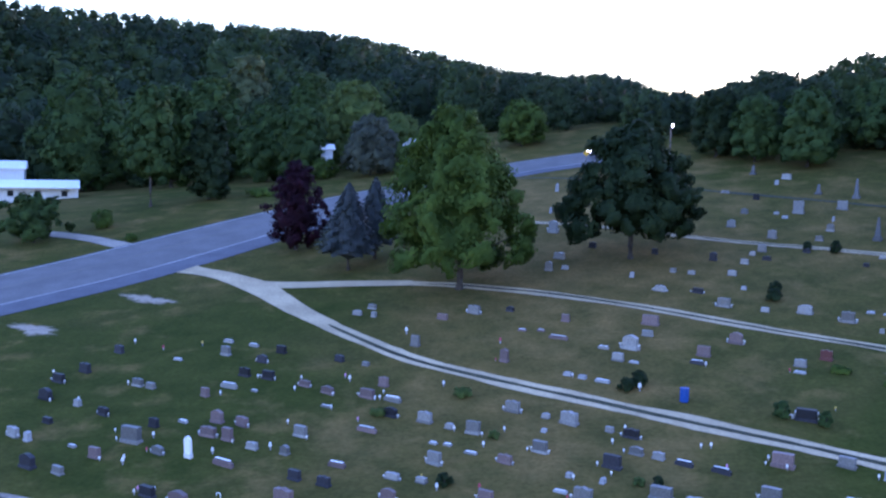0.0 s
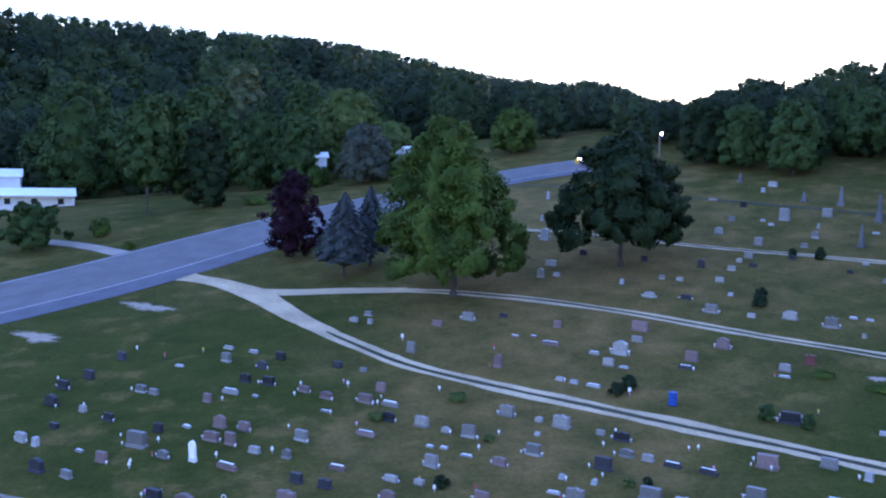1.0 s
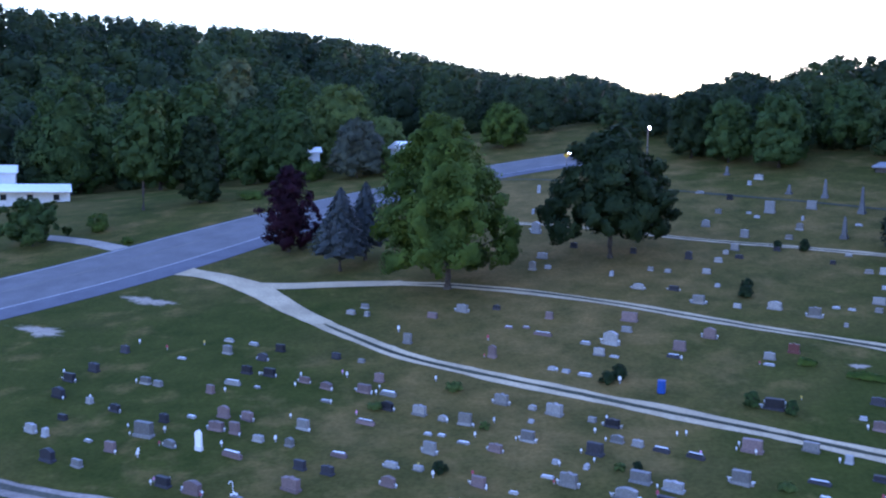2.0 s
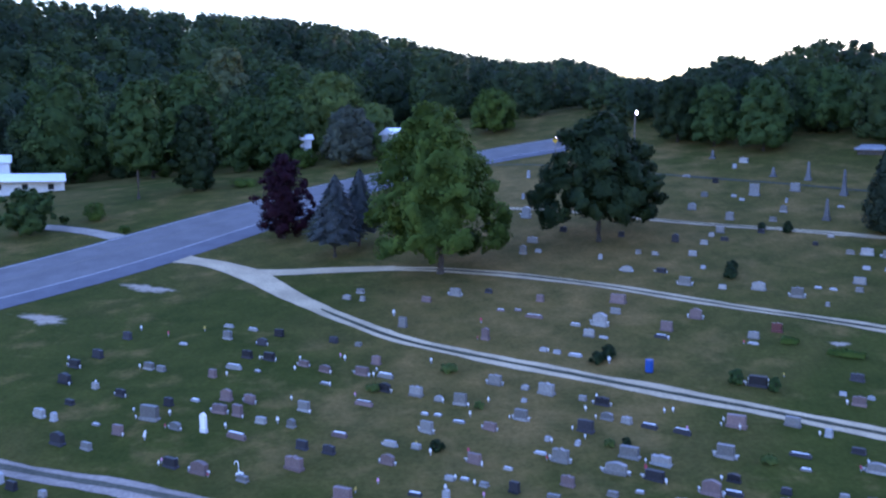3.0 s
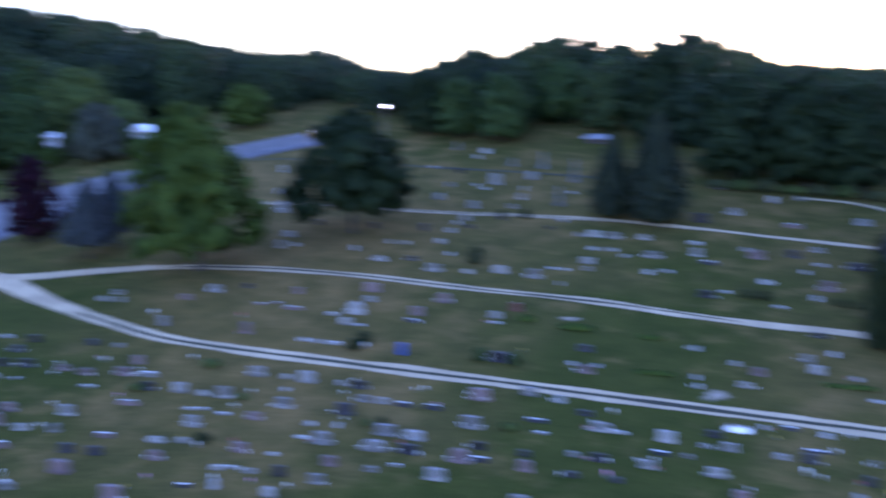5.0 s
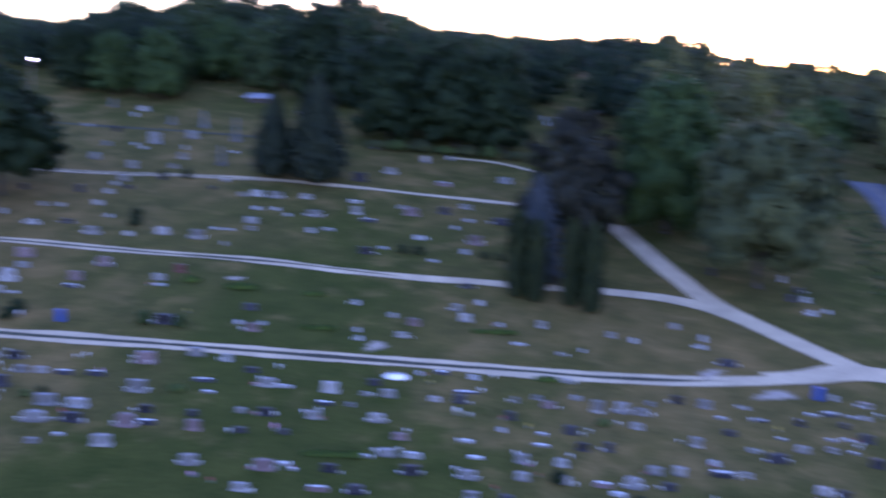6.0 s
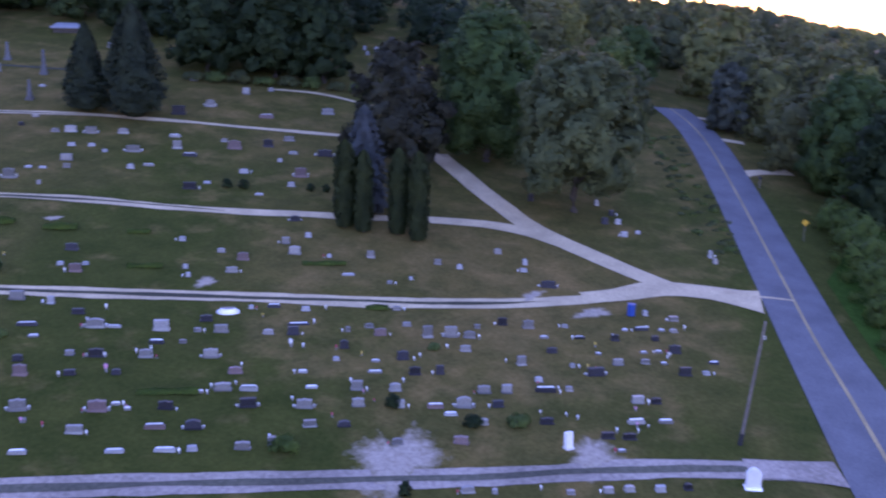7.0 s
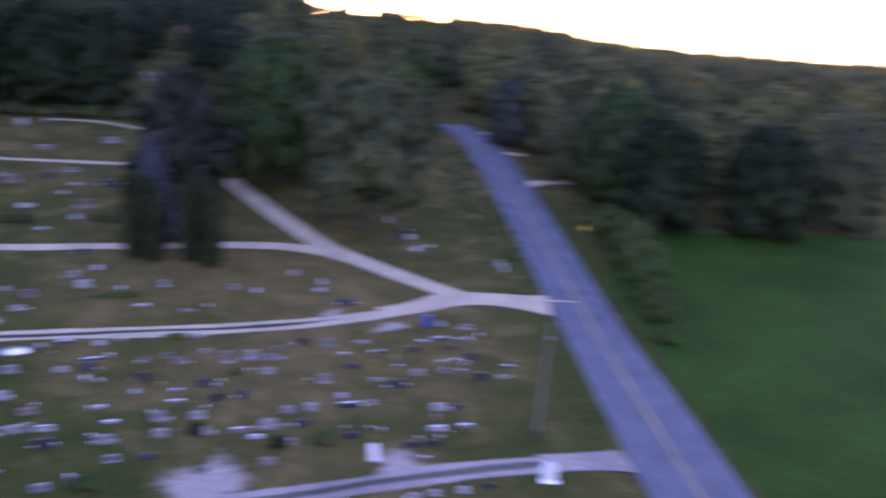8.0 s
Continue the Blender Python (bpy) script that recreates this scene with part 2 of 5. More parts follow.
def build_ground():
    xs, ys = axis_marks(-130, 190, 2.5, 4000), axis_marks(-60, 240, 2.5, 4000)
    gx, gy = np.meshgrid(xs, ys)
    gz = land(gx, gy)
    n, m = gx.shape
    idx = np.arange(n * m).reshape(n, m)
    faces = np.stack([idx[:-1, :-1], idx[:-1, 1:], idx[1:, 1:], idx[1:, :-1]], -1).reshape(-1, 4)
    me = mesh_from("ground", np.stack([gx, gy, gz], -1).reshape(-1, 3), faces, GRASS, True)
    level = me.attributes.new("dryness", "FLOAT", "POINT")
    level.data.foreach_set("value", dryness(gx, gy).astype(np.float32).ravel())
    tagged(new("ground", me), "mown hillside lawn with dry brown patches", "lawn", kind="structure")


def curve_points(ctrl, step=1.0):
    """A smooth line through the given places."""
    p = np.array(ctrl, float)
    p = np.vstack([2 * p[0] - p[1], p, 2 * p[-1] - p[-2]])
    out = []
    for a, b, c, d in zip(p[:-3], p[1:-2], p[2:-1], p[3:]):
        n = max(2, int(np.linalg.norm((c - b)[:2]) / step))
        for t in np.arange(n) / n:
            out.append(0.5 * (2 * b + (c - a) * t + (2 * a - 5 * b + 4 * c - d) * t * t + (3 * b - a - 3 * c + d) * t ** 3))
    return np.array(out + [p[-2]])


def strip_mesh(name, ctrl, material, dz, left, right, cells=4, step=1.0, ragged=0.0, seed=1, crown=0.0):
    """A ribbon laid on the land between two offsets from a line; a third number of a place widens it."""
    line = curve_points(ctrl, step)
    xy = line[:, :2]
    wide = line[:, 2:3] if line.shape[1] > 2 else np.ones((len(line), 1))
    d = np.gradient(xy, axis=0)
    d /= np.linalg.norm(d, axis=1, keepdims=True)
    side = np.stack([-d[:, 1], d[:, 0]], 1)
    rng = np.random.default_rng(seed)
    wob = lambda: np.convolve(rng.normal(0, 1, len(xy) + 8), np.ones(5) / 5, "same")[4:-4, None] * ragged  # noqa: E731
    a, b = left * wide + wob(), right * wide + wob()
    rows = [xy + side * (a + (b - a) * k / cells) for k in range(cells + 1)]
    rows = np.stack(rows, 1)
    z = land(rows[..., 0], rows[..., 1]) + dz
    verts = np.concatenate([rows, z[..., None]], -1).reshape(-1, 3)
    n = cells + 1
    faces = [(i * n + k, i * n + k + 1, i * n + n + k + 1, i * n + n + k) for i in range(len(xy) - 1) for k in range(cells)]
    me = mesh_from(name, verts, faces, material, True)
    return me


def strip(name, ctrl, material, dz, left, right, label="", category="", parent=None, **more):
    ob = new(name, strip_mesh(name, ctrl, material, dz, left, right, **more))
    if parent:
        ob.parent = parent
        return tagged(ob, label)
    return tagged(ob, label, category, kind="structure")


build_ground()

# places along the middle of each way; the third number scales the width
HIGHWAY = [(-190, -30, 1.0), (-120, 33, 1.0), (-62, 87, 1.0), (-43.8, 103.6, 1.0), (-34.5, 112.4, 1.0), (-23.8, 124.2, 0.95), (-7.8, 141.5, 0.72), (4.5, 150.5, 0.66), (13.4, 154.6, 0.62), (22.6, 156.8, 0.6), (28.0, 158.4, 0.6)]
SIDE_ROAD = [(-35, -76, 1.1), (10, -34, 1.1), (45, 0.0, 1.1), (54.9, 9.6, 1.1), (63.5, 17.75, 1.05), (70.8, 24.9, 0.95), (79.8, 33.3, 0.92), (94.5, 47.3, 0.9), (106.9, 59.7, 0.88), (113.4, 67.4, 0.86), (117.0, 73.6, 0.84)]
NEAR_LANE = [(-60, 71), (-40, 66), (-24, 58.7), (-12.5, 53.2), (14.3, 38.2), (23.8, 32.5), (34.3, 26.1), (43.1, 21.2), (49.0, 17.5), (53.8, 13.6)]
MID_LANE = [(-27.5, 111.5), (-22.2, 106.9), (-17.9, 102.7), (-13.0, 94.6), (-7.6, 87.2), (-2.5, 81.0), (2.1, 77.2), (10.5, 71.1), (21.2, 63.7), (36.3, 53.3), (50.4, 43.8), (58.6, 39.7), (63.4, 38.4), (67.4, 37.6), (70.6, 34.9), (73.0, 31.5)]
UP_LANE = [(-18.5, 102.9), (-14.4, 102.1), (-8.5, 101.5), (-2.7, 100.6), (3.0, 98.7), (13.6, 93.0), (27.0, 83.0), (36.8, 75.9), (45.4, 68.5), (61.4, 57.6), (65.4, 54.2), (67.8, 49.5)]
DIAGONAL_LANE = [(68.6, 37.5), (68.2, 41.9), (67.8, 48.0), (67.9, 52.2), (68.9, 56.5), (73.2, 70.5), (73.8, 72.0)]
THIRD_LANE = [(10, 121), (17.6, 116.6), (27.3, 109.9), (37.9, 103.8), (46.7, 98.6), (58.0, 89.5), (67.5, 81.6), (75, 76.5)]

road = strip("road_highway", HIGHWAY, SHOULDER, 0.05, -7.6, 8.2, "two-lane grey asphalt highway with wide shoulders", "road", cells=8)
strip("carriageway", HIGHWAY, ASPHALT, 0.07, -4.1, 7.9, "pale worn asphalt", parent=road, cells=8)
strip("edge_line", HIGHWAY, WHITE_PAINT, 0.085, -4.0, -3.75, "white edge line", parent=road, cells=1)
strip("edge_line", HIGHWAY, WHITE_PAINT, 0.085, 7.5, 7.72, "white edge line", parent=road, cells=1)
strip("centre_line", HIGHWAY, YELLOW_WORN, 0.085, 2.2, 2.35, "faded yellow centre line", parent=road, cells=1)
road2 = strip("road_side", SIDE_ROAD, BLUE_ASPHALT, 0.05, -2.9, 2.96, "narrow grey asphalt road with yellow centre line", "road", cells=6)
strip("centre_line", SIDE_ROAD, YELLOW_PAINT, 0.07, -0.14, 0.14, "faded yellow centre line", parent=road2, cells=1)


def lane(name, ctrl, half, dz, track=None, first=0, last=None, middle=None):
    """Gravel with a grassed strip between the wheels, which tapers out at both ends."""
    ob = strip(name, ctrl, track or GRAVEL, dz, -half, half, "two-track gravel cemetery lane", "lane", cells=4, ragged=0.2, seed=len(ctrl))
    run = [c[:2] for c in ctrl[first:last]]
    run = [(x, y, 0.05 if i in (0, len(run) - 1) else 1.0) for i, (x, y) in enumerate(run)]
    strip("grass_strip", run, middle or TURF, dz + 0.015, -half * 0.3, half * 0.3, "worn grass between the wheel tracks", parent=ob, cells=2, ragged=0.13, seed=len(ctrl) + 9)
    return ob


def apron(name, ctrl, half, dz, cover=None):
    return strip(name, ctrl, cover or GRAVEL, dz, -half, half, "pale gravel where the lanes meet the road", "lane", cells=6, ragged=0.15, seed=len(ctrl) + 3)


lane("lane_near", NEAR_LANE, 1.02, 0.03, DIRT, middle=WORN)
lane("lane_middle", MID_LANE, 0.88, 0.032, None, 3, 12)
lane("lane_upper", UP_LANE, 0.68, 0.03, None, 3, 9)
lane("lane_third", THIRD_LANE, 0.46, 0.036, None, 0, 5)
apron("lane_diagonal", DIAGONAL_LANE, 1.2, 0.065)
apron("apron_east", [(60.5, 39.2, 0.9), (63.4, 38.3, 1.0), (67.4, 37.4, 1.25), (70.6, 34.8, 1.25), (72.3, 32.5, 1.6), (73.3, 31.2, 2.1)], 1.15, 0.075)
apron("apron_upper", [(60.5, 58.3, 0.8), (64.5, 55.0, 0.95), (66.8, 51.8, 1.1), (67.9, 48.0, 1.1)], 1.0, 0.07)
apron("apron_west", [(-9.5, 89.7, 0.8), (-13.0, 94.6, 0.92), (-15.6, 98.8, 1.1), (-18.0, 102.4, 1.25), (-22.2, 106.9, 1.0), (-25.0, 109.0, 1.0), (-26.4, 110.0, 1.3)], 1.15, 0.07)
apron("apron_branch", [(-3.0, 100.65, 0.85), (-8.5, 101.5, 1.0), (-14.4, 102.1, 1.05), (-18.5, 102.9, 1.2)], 0.95, 0.066)
strip("gravel_spill", [(73.0, 32.5), (73.9, 32.0), (75.1, 31.0), (76.2, 29.9)], GRAVEL, 0.085, -0.18, 0.22, "pale gravel dragged across the side road", "gravel", ragged=0.1)
apron("apron_near", [(49.6, 17.0, 0.9), (51.8, 15.3, 1.0), (54.0, 13.4, 1.35)], 1.1, 0.072, DIRT)


# ---- trees ----
def lump(cuts):
    """A small closed lump: places on a unit ball and its triangles."""
    bm = bmesh.new()
    bmesh.ops.create_icosphere(bm, subdivisions=cuts, radius=1.0)
    bm.verts.index_update()
    unit = np.array([v.co[:] for v in bm.verts])
    tris = np.array([[v.index for v in f.verts] for f in bm.faces])
    bm.free()
    return unit, tris


def warped(p, scale):
    """Bends places by a few crossing waves, so that no billow stays round."""
    rng = np.random.default_rng(17)
    q = p.copy()
    for wave, amount in ((1.0, 0.11), (0.62, 0.08), (0.33, 0.05)):
        for _ in range(3):
            f = rng.normal(0, 1, 3)
            f *= 2 * np.pi / (wave * scale * np.linalg.norm(f))
            push = rng.normal(0, 1, 3)
            push *= amount * scale / np.linalg.norm(push)
            q += np.sin(p @ f + rng.uniform(0, 6.3))[..., None] * push * 0.6
    return q


def leaf_cloud(name, centres, normals, sizes, material, rng, aspect=0.75, jitter=0.32, tone=None, cores=None, core_cuts=1, core_tone=None, warp=0.0):
    """Many small separate leaf sprays, one four-cornered piece each, shaded softly like the bough that they grow on."""
    n = len(centres)
    if warp:
        centres = warped(centres, warp)
    soft = normals / (np.linalg.norm(normals, axis=1, keepdims=True) + 1e-9) + [0, 0, 0.25] + rng.normal(0, 0.16, (n, 3))
    soft /= np.linalg.norm(soft, axis=1, keepdims=True) + 1e-9
    nrm = normals + rng.normal(0, jitter, (n, 3))
    nrm /= np.linalg.norm(nrm, axis=1, keepdims=True) + 1e-9
    ref = rng.normal(0, 1, (n, 3))
    u = np.cross(nrm, ref)
    u /= np.linalg.norm(u, axis=1, keepdims=True) + 1e-9
    v = np.cross(nrm, u)
    a, b = u * sizes[:, None] * 0.5, v * sizes[:, None] * 0.5 * aspect
    bend = nrm * sizes[:, None] * 0.12
    verts = np.stack([centres - a - bend, centres - b, centres + a - bend, centres + b], 1).reshape(-1, 3)
    loops = np.arange(4 * n)
    starts = np.arange(0, 4 * n, 4)
    shade = np.repeat(soft, 4, axis=0)
    if tone is not None:
        tone = np.repeat(tone, 4)
    if cores is not None:
        # dense lumps of foliage behind the outer sprays
        unit, tris = lump(core_cuts)
        m, v = len(cores), len(unit)
        swell = cores[:, 3][:, None] * rng.uniform(0.88, 1.08, (m, v))
        body = cores[:, None, :3] + unit[None] * swell[..., None] * [1, 1, 0.85]
        if warp:
            body = warped(body, warp)
        loops = np.concatenate([loops, (4 * n + np.arange(m)[:, None, None] * v + tris[None]).reshape(-1)])
        starts = np.concatenate([starts, 4 * n + np.arange(0, 3 * m * len(tris), 3)])
        verts = np.concatenate([verts, body.reshape(-1, 3)])
        out = (unit[None] + 0.5 * cores[:, None, 4:7] + [0, 0, 0.2]).reshape(-1, 3)
        shade = np.concatenate([shade, out / (np.linalg.norm(out, axis=1, keepdims=True) + 1e-9)])
        if tone is not None:
            tone = np.concatenate([tone, np.repeat(core_tone, v)])
    me = bpy.data.meshes.new(name)
    me.vertices.add(len(verts))
    me.vertices.foreach_set("co", verts.astype(np.float32).ravel())
    me.loops.add(len(loops))
    me.loops.foreach_set("vertex_index", loops.astype(np.int32))
    me.polygons.add(len(starts))
    me.polygons.foreach_set("loop_start", starts.astype(np.int32))
    me.materials.append(material)
    me.update(calc_edges=True)
    me.validate()
    me.shade_smooth()
    level = me.attributes.new("custom_normal", "FLOAT_VECTOR", "POINT")
    level.data.foreach_set("vector", shade.astype(np.float32).ravel())
    if tone is not None:
        level = me.attributes.new("tone", "FLOAT", "POINT")
        level.data.foreach_set("value", tone.astype(np.float32))
    me.update()
    return me


def crown_reach(s, wide, power):
    """How far a crown spreads at a share s of its height."""
    return math.sqrt(max(0.0, 1 - (abs(s - wide) / (1.0 - wide if s > wide else 0.62)) ** power))


def billow_crown(rng, height, width, foot, count, leaf, lobes=40, lean=0.0, lobe=(0.09, 0.16), wide=0.36, power=2.0, ragged=0.0):
    """Leaf places of a broad crown: soft billows of foliage over an egg-shaped body, with leaves on the outer side of each."""
    tall = height - foot
    balls = []
    for k in range(lobes):
        t = (k + 0.5) / lobes
        s = 0.02 + 0.93 * (t ** 0.9)
        r = width * rng.uniform(*lobe) * (1.08 - 0.3 * s)
        reach = width / 2 * crown_reach(s, wide, power) * rng.uniform(0.86 - ragged, 1.04 + 0.6 * ragged)
        away = max(0.0, reach - r) * (1.0 if k % 6 else rng.uniform(0.3, 0.7))
        ang = k * 2.39996 + rng.uniform(-0.35, 0.35)
        balls.append((math.cos(ang) * away + lean * s, math.sin(ang) * away, foot + min(max(tall * s, r * 0.7), tall - r * 0.85), r))
    for s in (0.12, 0.3, 0.5, 0.7):
        balls.append((lean * s, 0.0, foot + tall * s, min(width * 0.36 * crown_reach(s, wide, power), tall * 0.3, tall * s)))
    balls = np.array(balls)
    middle = np.array([lean * 0.4, 0, foot + tall * 0.38])
    out = (balls[:, :3] - middle) / [width * 0.5, width * 0.5, tall * 0.55]
    share = balls[:, 3] ** 2
    share[lobes:] *= 0.3
    n = int(count * 2.2)
    which = rng.choice(len(balls), n, p=share / share.sum())
    d = rng.normal(0, 1, (n, 3)) + 0.5 * out[which]
    d /= np.linalg.norm(d, axis=1, keepdims=True)
    p = balls[which, :3] + d * (balls[which, 3] * rng.uniform(0.72, 1.2, n))[:, None] * [1, 1, 0.85]
    gap = np.linalg.norm((p[:, None] - balls[None, :, :3]) / [1, 1, 0.85], axis=2) / balls[None, :, 3]
    keep = (gap.min(1) > 0.7) & (p[:, 2] > max(foot * 0.7, 0.05 if foot >= 0 else -9))
    p, d, which = p[keep][:count], d[keep][:count], which[keep][:count]
    soft = 0.8 * d + 0.85 * out[which] + [0, 0, 0.1]
    cores = np.column_stack([balls[:, :3], balls[:, 3] * 0.6, 1.2 * out])
    return p, soft, leaf * rng.uniform(0.6, 1.3, len(p)), cores


def cone_crown(rng, height, width, foot, count, leaf, power=0.9, column=0.0):
    """Leaf places of a conifer: tiers of drooping boughs round a dense body, or a narrow dense column."""
    tall = height - foot
    tiers = 15

    def spread(t):
        if column:
            return width / 2 * np.minimum(1, (1 - t) * column) ** (0.55 if column > 3 else 0.7) * np.minimum(1, 0.72 + t * 2)
        return width / 2 * ((1 - t) ** power + 0.03) * np.minimum(1, 0.62 + t * 3.2)

    t = rng.uniform(0, 1, count) ** (1.0 if column else 1.35)
    ang = rng.uniform(0, 2 * np.pi, count)
    tier = np.floor(t * tiers)
    phase = rng.uniform(0, 6.3, tiers + 1)[tier.astype(int)]
    if column:
        shape = 0.84 + 0.16 * np.sin(ang * 5 + t * 17 + phase)
    else:
        shape = (0.8 + 0.2 * np.sin(ang * (6 + tier % 3) + phase)) * (1.1 - 0.4 * (t * tiers - tier))
    rad = spread(t) * shape * rng.uniform(0.5, 1.1, count) ** 0.45
    z = foot + tall * t - (0 if column else 0.16 * rad)
    p = np.stack([np.cos(ang) * rad, np.sin(ang) * rad, np.maximum(z, foot * 0.6)], 1)
    n = np.stack([np.cos(ang), np.sin(ang), np.full(count, 0.35 if column else 0.55)], 1)
    cores = []
    for s in np.linspace(0.04, 0.86, 12):
        r = float(spread(np.array(s)))
        cores.append((0, 0, foot + tall * s, max(0.1, r * 0.5), 0, 0, 0.2))
    return p, n, leaf * rng.uniform(0.6, 1.3, count), np.array(cores)


def tube(bm, pts, radii, sides=7):
    rings = []
    for k, (p, r) in enumerate(zip(pts, radii)):
        d = Vector(pts[min(k + 1, len(pts) - 1)]) - Vector(pts[max(k - 1, 0)])
        q = d.to_track_quat("Z", "Y")
        rings.append([bm.verts.new(Vector(p) + q @ Vector((r * math.cos(a), r * math.sin(a), 0))) for a in (2 * math.pi * i / sides for i in range(sides))])
    for a, b in zip(rings, rings[1:]):
        for i in range(sides):
            bm.faces.new((a[i], a[(i + 1) % sides], b[(i + 1) % sides], b[i]))
    bm.faces.new(rings[-1])


def trunk_mesh(rng, height, foot, girth, limbs, reach):
    bm = bmesh.new()
    top = height * 0.8
    zs = [-0.4, 0.15, foot * 0.6, foot * 1.3, top * 0.6, top]
    rs = [girth * 1.5, girth * 1.1, girth * 0.92, girth * 0.8, girth * 0.45, girth * 0.1]
    path = [Vector((rng.normal(0, girth * 0.3) if i > 1 else 0, rng.normal(0, girth * 0.3) if i > 1 else 0, z)) for i, z in enumerate(zs)]
    tube(bm, path, rs, 9)
    for k in range(limbs):
        h = foot * 1.05 + (top * 0.75 - foot) * (k + 0.3) / max(limbs, 1)
        a = k * 2.4 + rng.uniform(-0.4, 0.4)
        out = Vector((math.cos(a), math.sin(a), 0))
        L = reach * rng.uniform(0.6, 0.95) * (1 - 0.4 * k / max(limbs, 1))
        tube(bm, [Vector((0, 0, h)), Vector((0, 0, h)) + out * L * 0.5 + Vector((0, 0, L * 0.28)), Vector((0, 0, h)) + out * L + Vector((0, 0, L * 0.55))], [girth * 0.42, girth * 0.26, girth * 0.07], 6)
    return bm


def tree(name, x, y, height, width, kind, material, label, category="tree", foot=None, seed=1, leaves=6000, leaf=0.4, lean=0.0, group="", wide=0.36, power=2.0, lobes=40, lobe=(0.09, 0.16), ragged=0.0):
    rng = np.random.default_rng(seed)
    ob = new(name)
    ob.location = spot(x, y, -0.05)
    foot = height * 0.2 if foot is None else foot
    if kind == "round":
        cloud = billow_crown(rng, height, width * 0.93, foot, leaves, leaf, lobes, lean, lobe, wide, power, ragged)
    elif kind == "cone":
        cloud = cone_crown(rng, height, width, foot, leaves, leaf, power if power < 1 else 0.85)
    elif kind == "column":
        cloud = cone_crown(rng, height, width, foot, leaves, leaf, column=5.0 if width < 3 else 1.3)
    crown = new("crown", leaf_cloud("crown", *cloud[:3], material, rng, jitter=0.28 if kind == "round" else 0.45, cores=cloud[3], core_cuts=2, warp=width * 0.3 if kind == "round" else 0.0))
    crown.parent = ob
    girth = max(0.12, height * (0.013 if name == "ash_tree" else 0.022))
    bm = trunk_mesh(rng, height, max(foot, 0.4), girth, 7 if kind == "round" else 0, width * 0.36)
    part("trunk", bm, BARK, ob)
    return tagged(ob, label, category, group)


tree("maple_tree", 1.6, 98.3, 16.6, 15.0, "round", LEAF_BRIGHT, "large bright green maple beside the gravel lane", seed=3, leaves=32000, foot=2.0, leaf=0.36, wide=0.2, power=1.3, lean=-0.9, lobes=110, lobe=(0.055, 0.105), ragged=0.15)
tree("oak_tree", 18.4, 104.8, 13.4, 14.4, "round", LEAF_DEEP, "broad dark green tree among the gravestones", seed=5, leaves=28000, foot=2.3, leaf=0.42, wide=0.17, power=1.45, lobes=104, lobe=(0.05, 0.095), ragged=0.22)
tree("plum_tree", -15.9, 115.6, 9.8, 7.6, "round", LEAF_PURPLE, "purple-leaved plum tree on the lawn by the highway", seed=7, leaves=12000, foot=0.6, leaf=0.27, wide=0.3, power=1.25, lobes=60, lobe=(0.06, 0.11), ragged=0.22)
tree("blue_spruce", -9.4, 106.4, 8.7, 7.4, "cone", NEEDLE_BLUE, "grey-blue spruce with a bare foot to its trunk", seed=8, foot=2.1, leaf=0.3, leaves=15000)
tree("blue_spruce", -7.0, 110.0, 8.4, 5.8, "cone", NEEDLE_BLUE, "grey-blue spruce standing behind another", seed=9, foot=2.0, leaf=0.3, leaves=13000)
tree("cedar_tree", 50.5, 96.1, 12.4, 7.8, "column", NEEDLE_DARK, "tall dark cedar beside the upper lane", seed=10, leaves=13000, foot=0.8, leaf=0.32)
tree("cedar_tree", 46.9, 99.9, 9.6, 5.4, "column", NEEDLE_DARK, "smaller dark cedar beside the upper lane", seed=11, foot=0.5, leaf=0.32, leaves=9000)
for k, (x, y, h, w) in enumerate([(52.6, 60.5, 7.8, 2.1), (53.4, 58.9, 7.2, 1.8), (55.8, 57.0, 7.6, 1.9), (56.4, 55.0, 7.8, 2.0)]):
    tree("arborvitae", x, y, h, w, "column", NEEDLE_YEW, "narrow columnar arborvitae beside the lane", seed=20 + k, leaves=5000, foot=0.2, leaf=0.3, group="arborvitae pair")
tree("blue_spruce", 56.3, 62.6, 9.8, 5.6, "cone", NEEDLE_BLUE, "grey-blue spruce behind the arborvitae", seed=26, foot=0.4, power=0.5, leaf=0.3, leaves=13000)
tree("pine_tree", 66.4, 69.9, 13.4, 12.4, "round", NEEDLE_PINE, "dark ragged pine beside the lane", seed=27, leaves=14000, foot=1.0, leaf=0.42, lobes=100, lobe=(0.04, 0.08), wide=0.25, power=1.35, ragged=0.22)
tree("maple_tree", 77.4, 68.3, 16.4, 12.4, "round", LEAF_WOOD, "dark green maple behind the lane", seed=28, leaves=14000, foot=0.8, leaf=0.42, lobes=60, wide=0.4, power=2.2)
tree("maple_tree", 75.0, 53.4, 15.6, 14.0, "round", LEAF_GREY, "grey-green maple on the bank above the road", seed=29, leaves=22000, foot=2.4, leaf=0.42, wide=0.4, power=2.5, lobes=80, lobe=(0.07, 0.12))


# ---- far woods ----
def line_distance(px, py, ctrl):
    pts = curve_points([c[:2] for c in ctrl], 6.0)
    return np.min(np.hypot(px[:, None] - pts[None, :, 0], py[:, None] - pts[None, :, 1]), 1)


FRONT_AZ = [-60, -27, -16, -12, -3, 0, 9, 12, 16, 24, 28, 32, 38, 46, 52, 58, 66, 74, 83, 100, 140]
FRONT_R = [215, 205, 206, 208, 206, 198, 176, 170, 158, 150, 140, 132, 130, 124, 130, 122, 114, 116, 120, 132, 200]


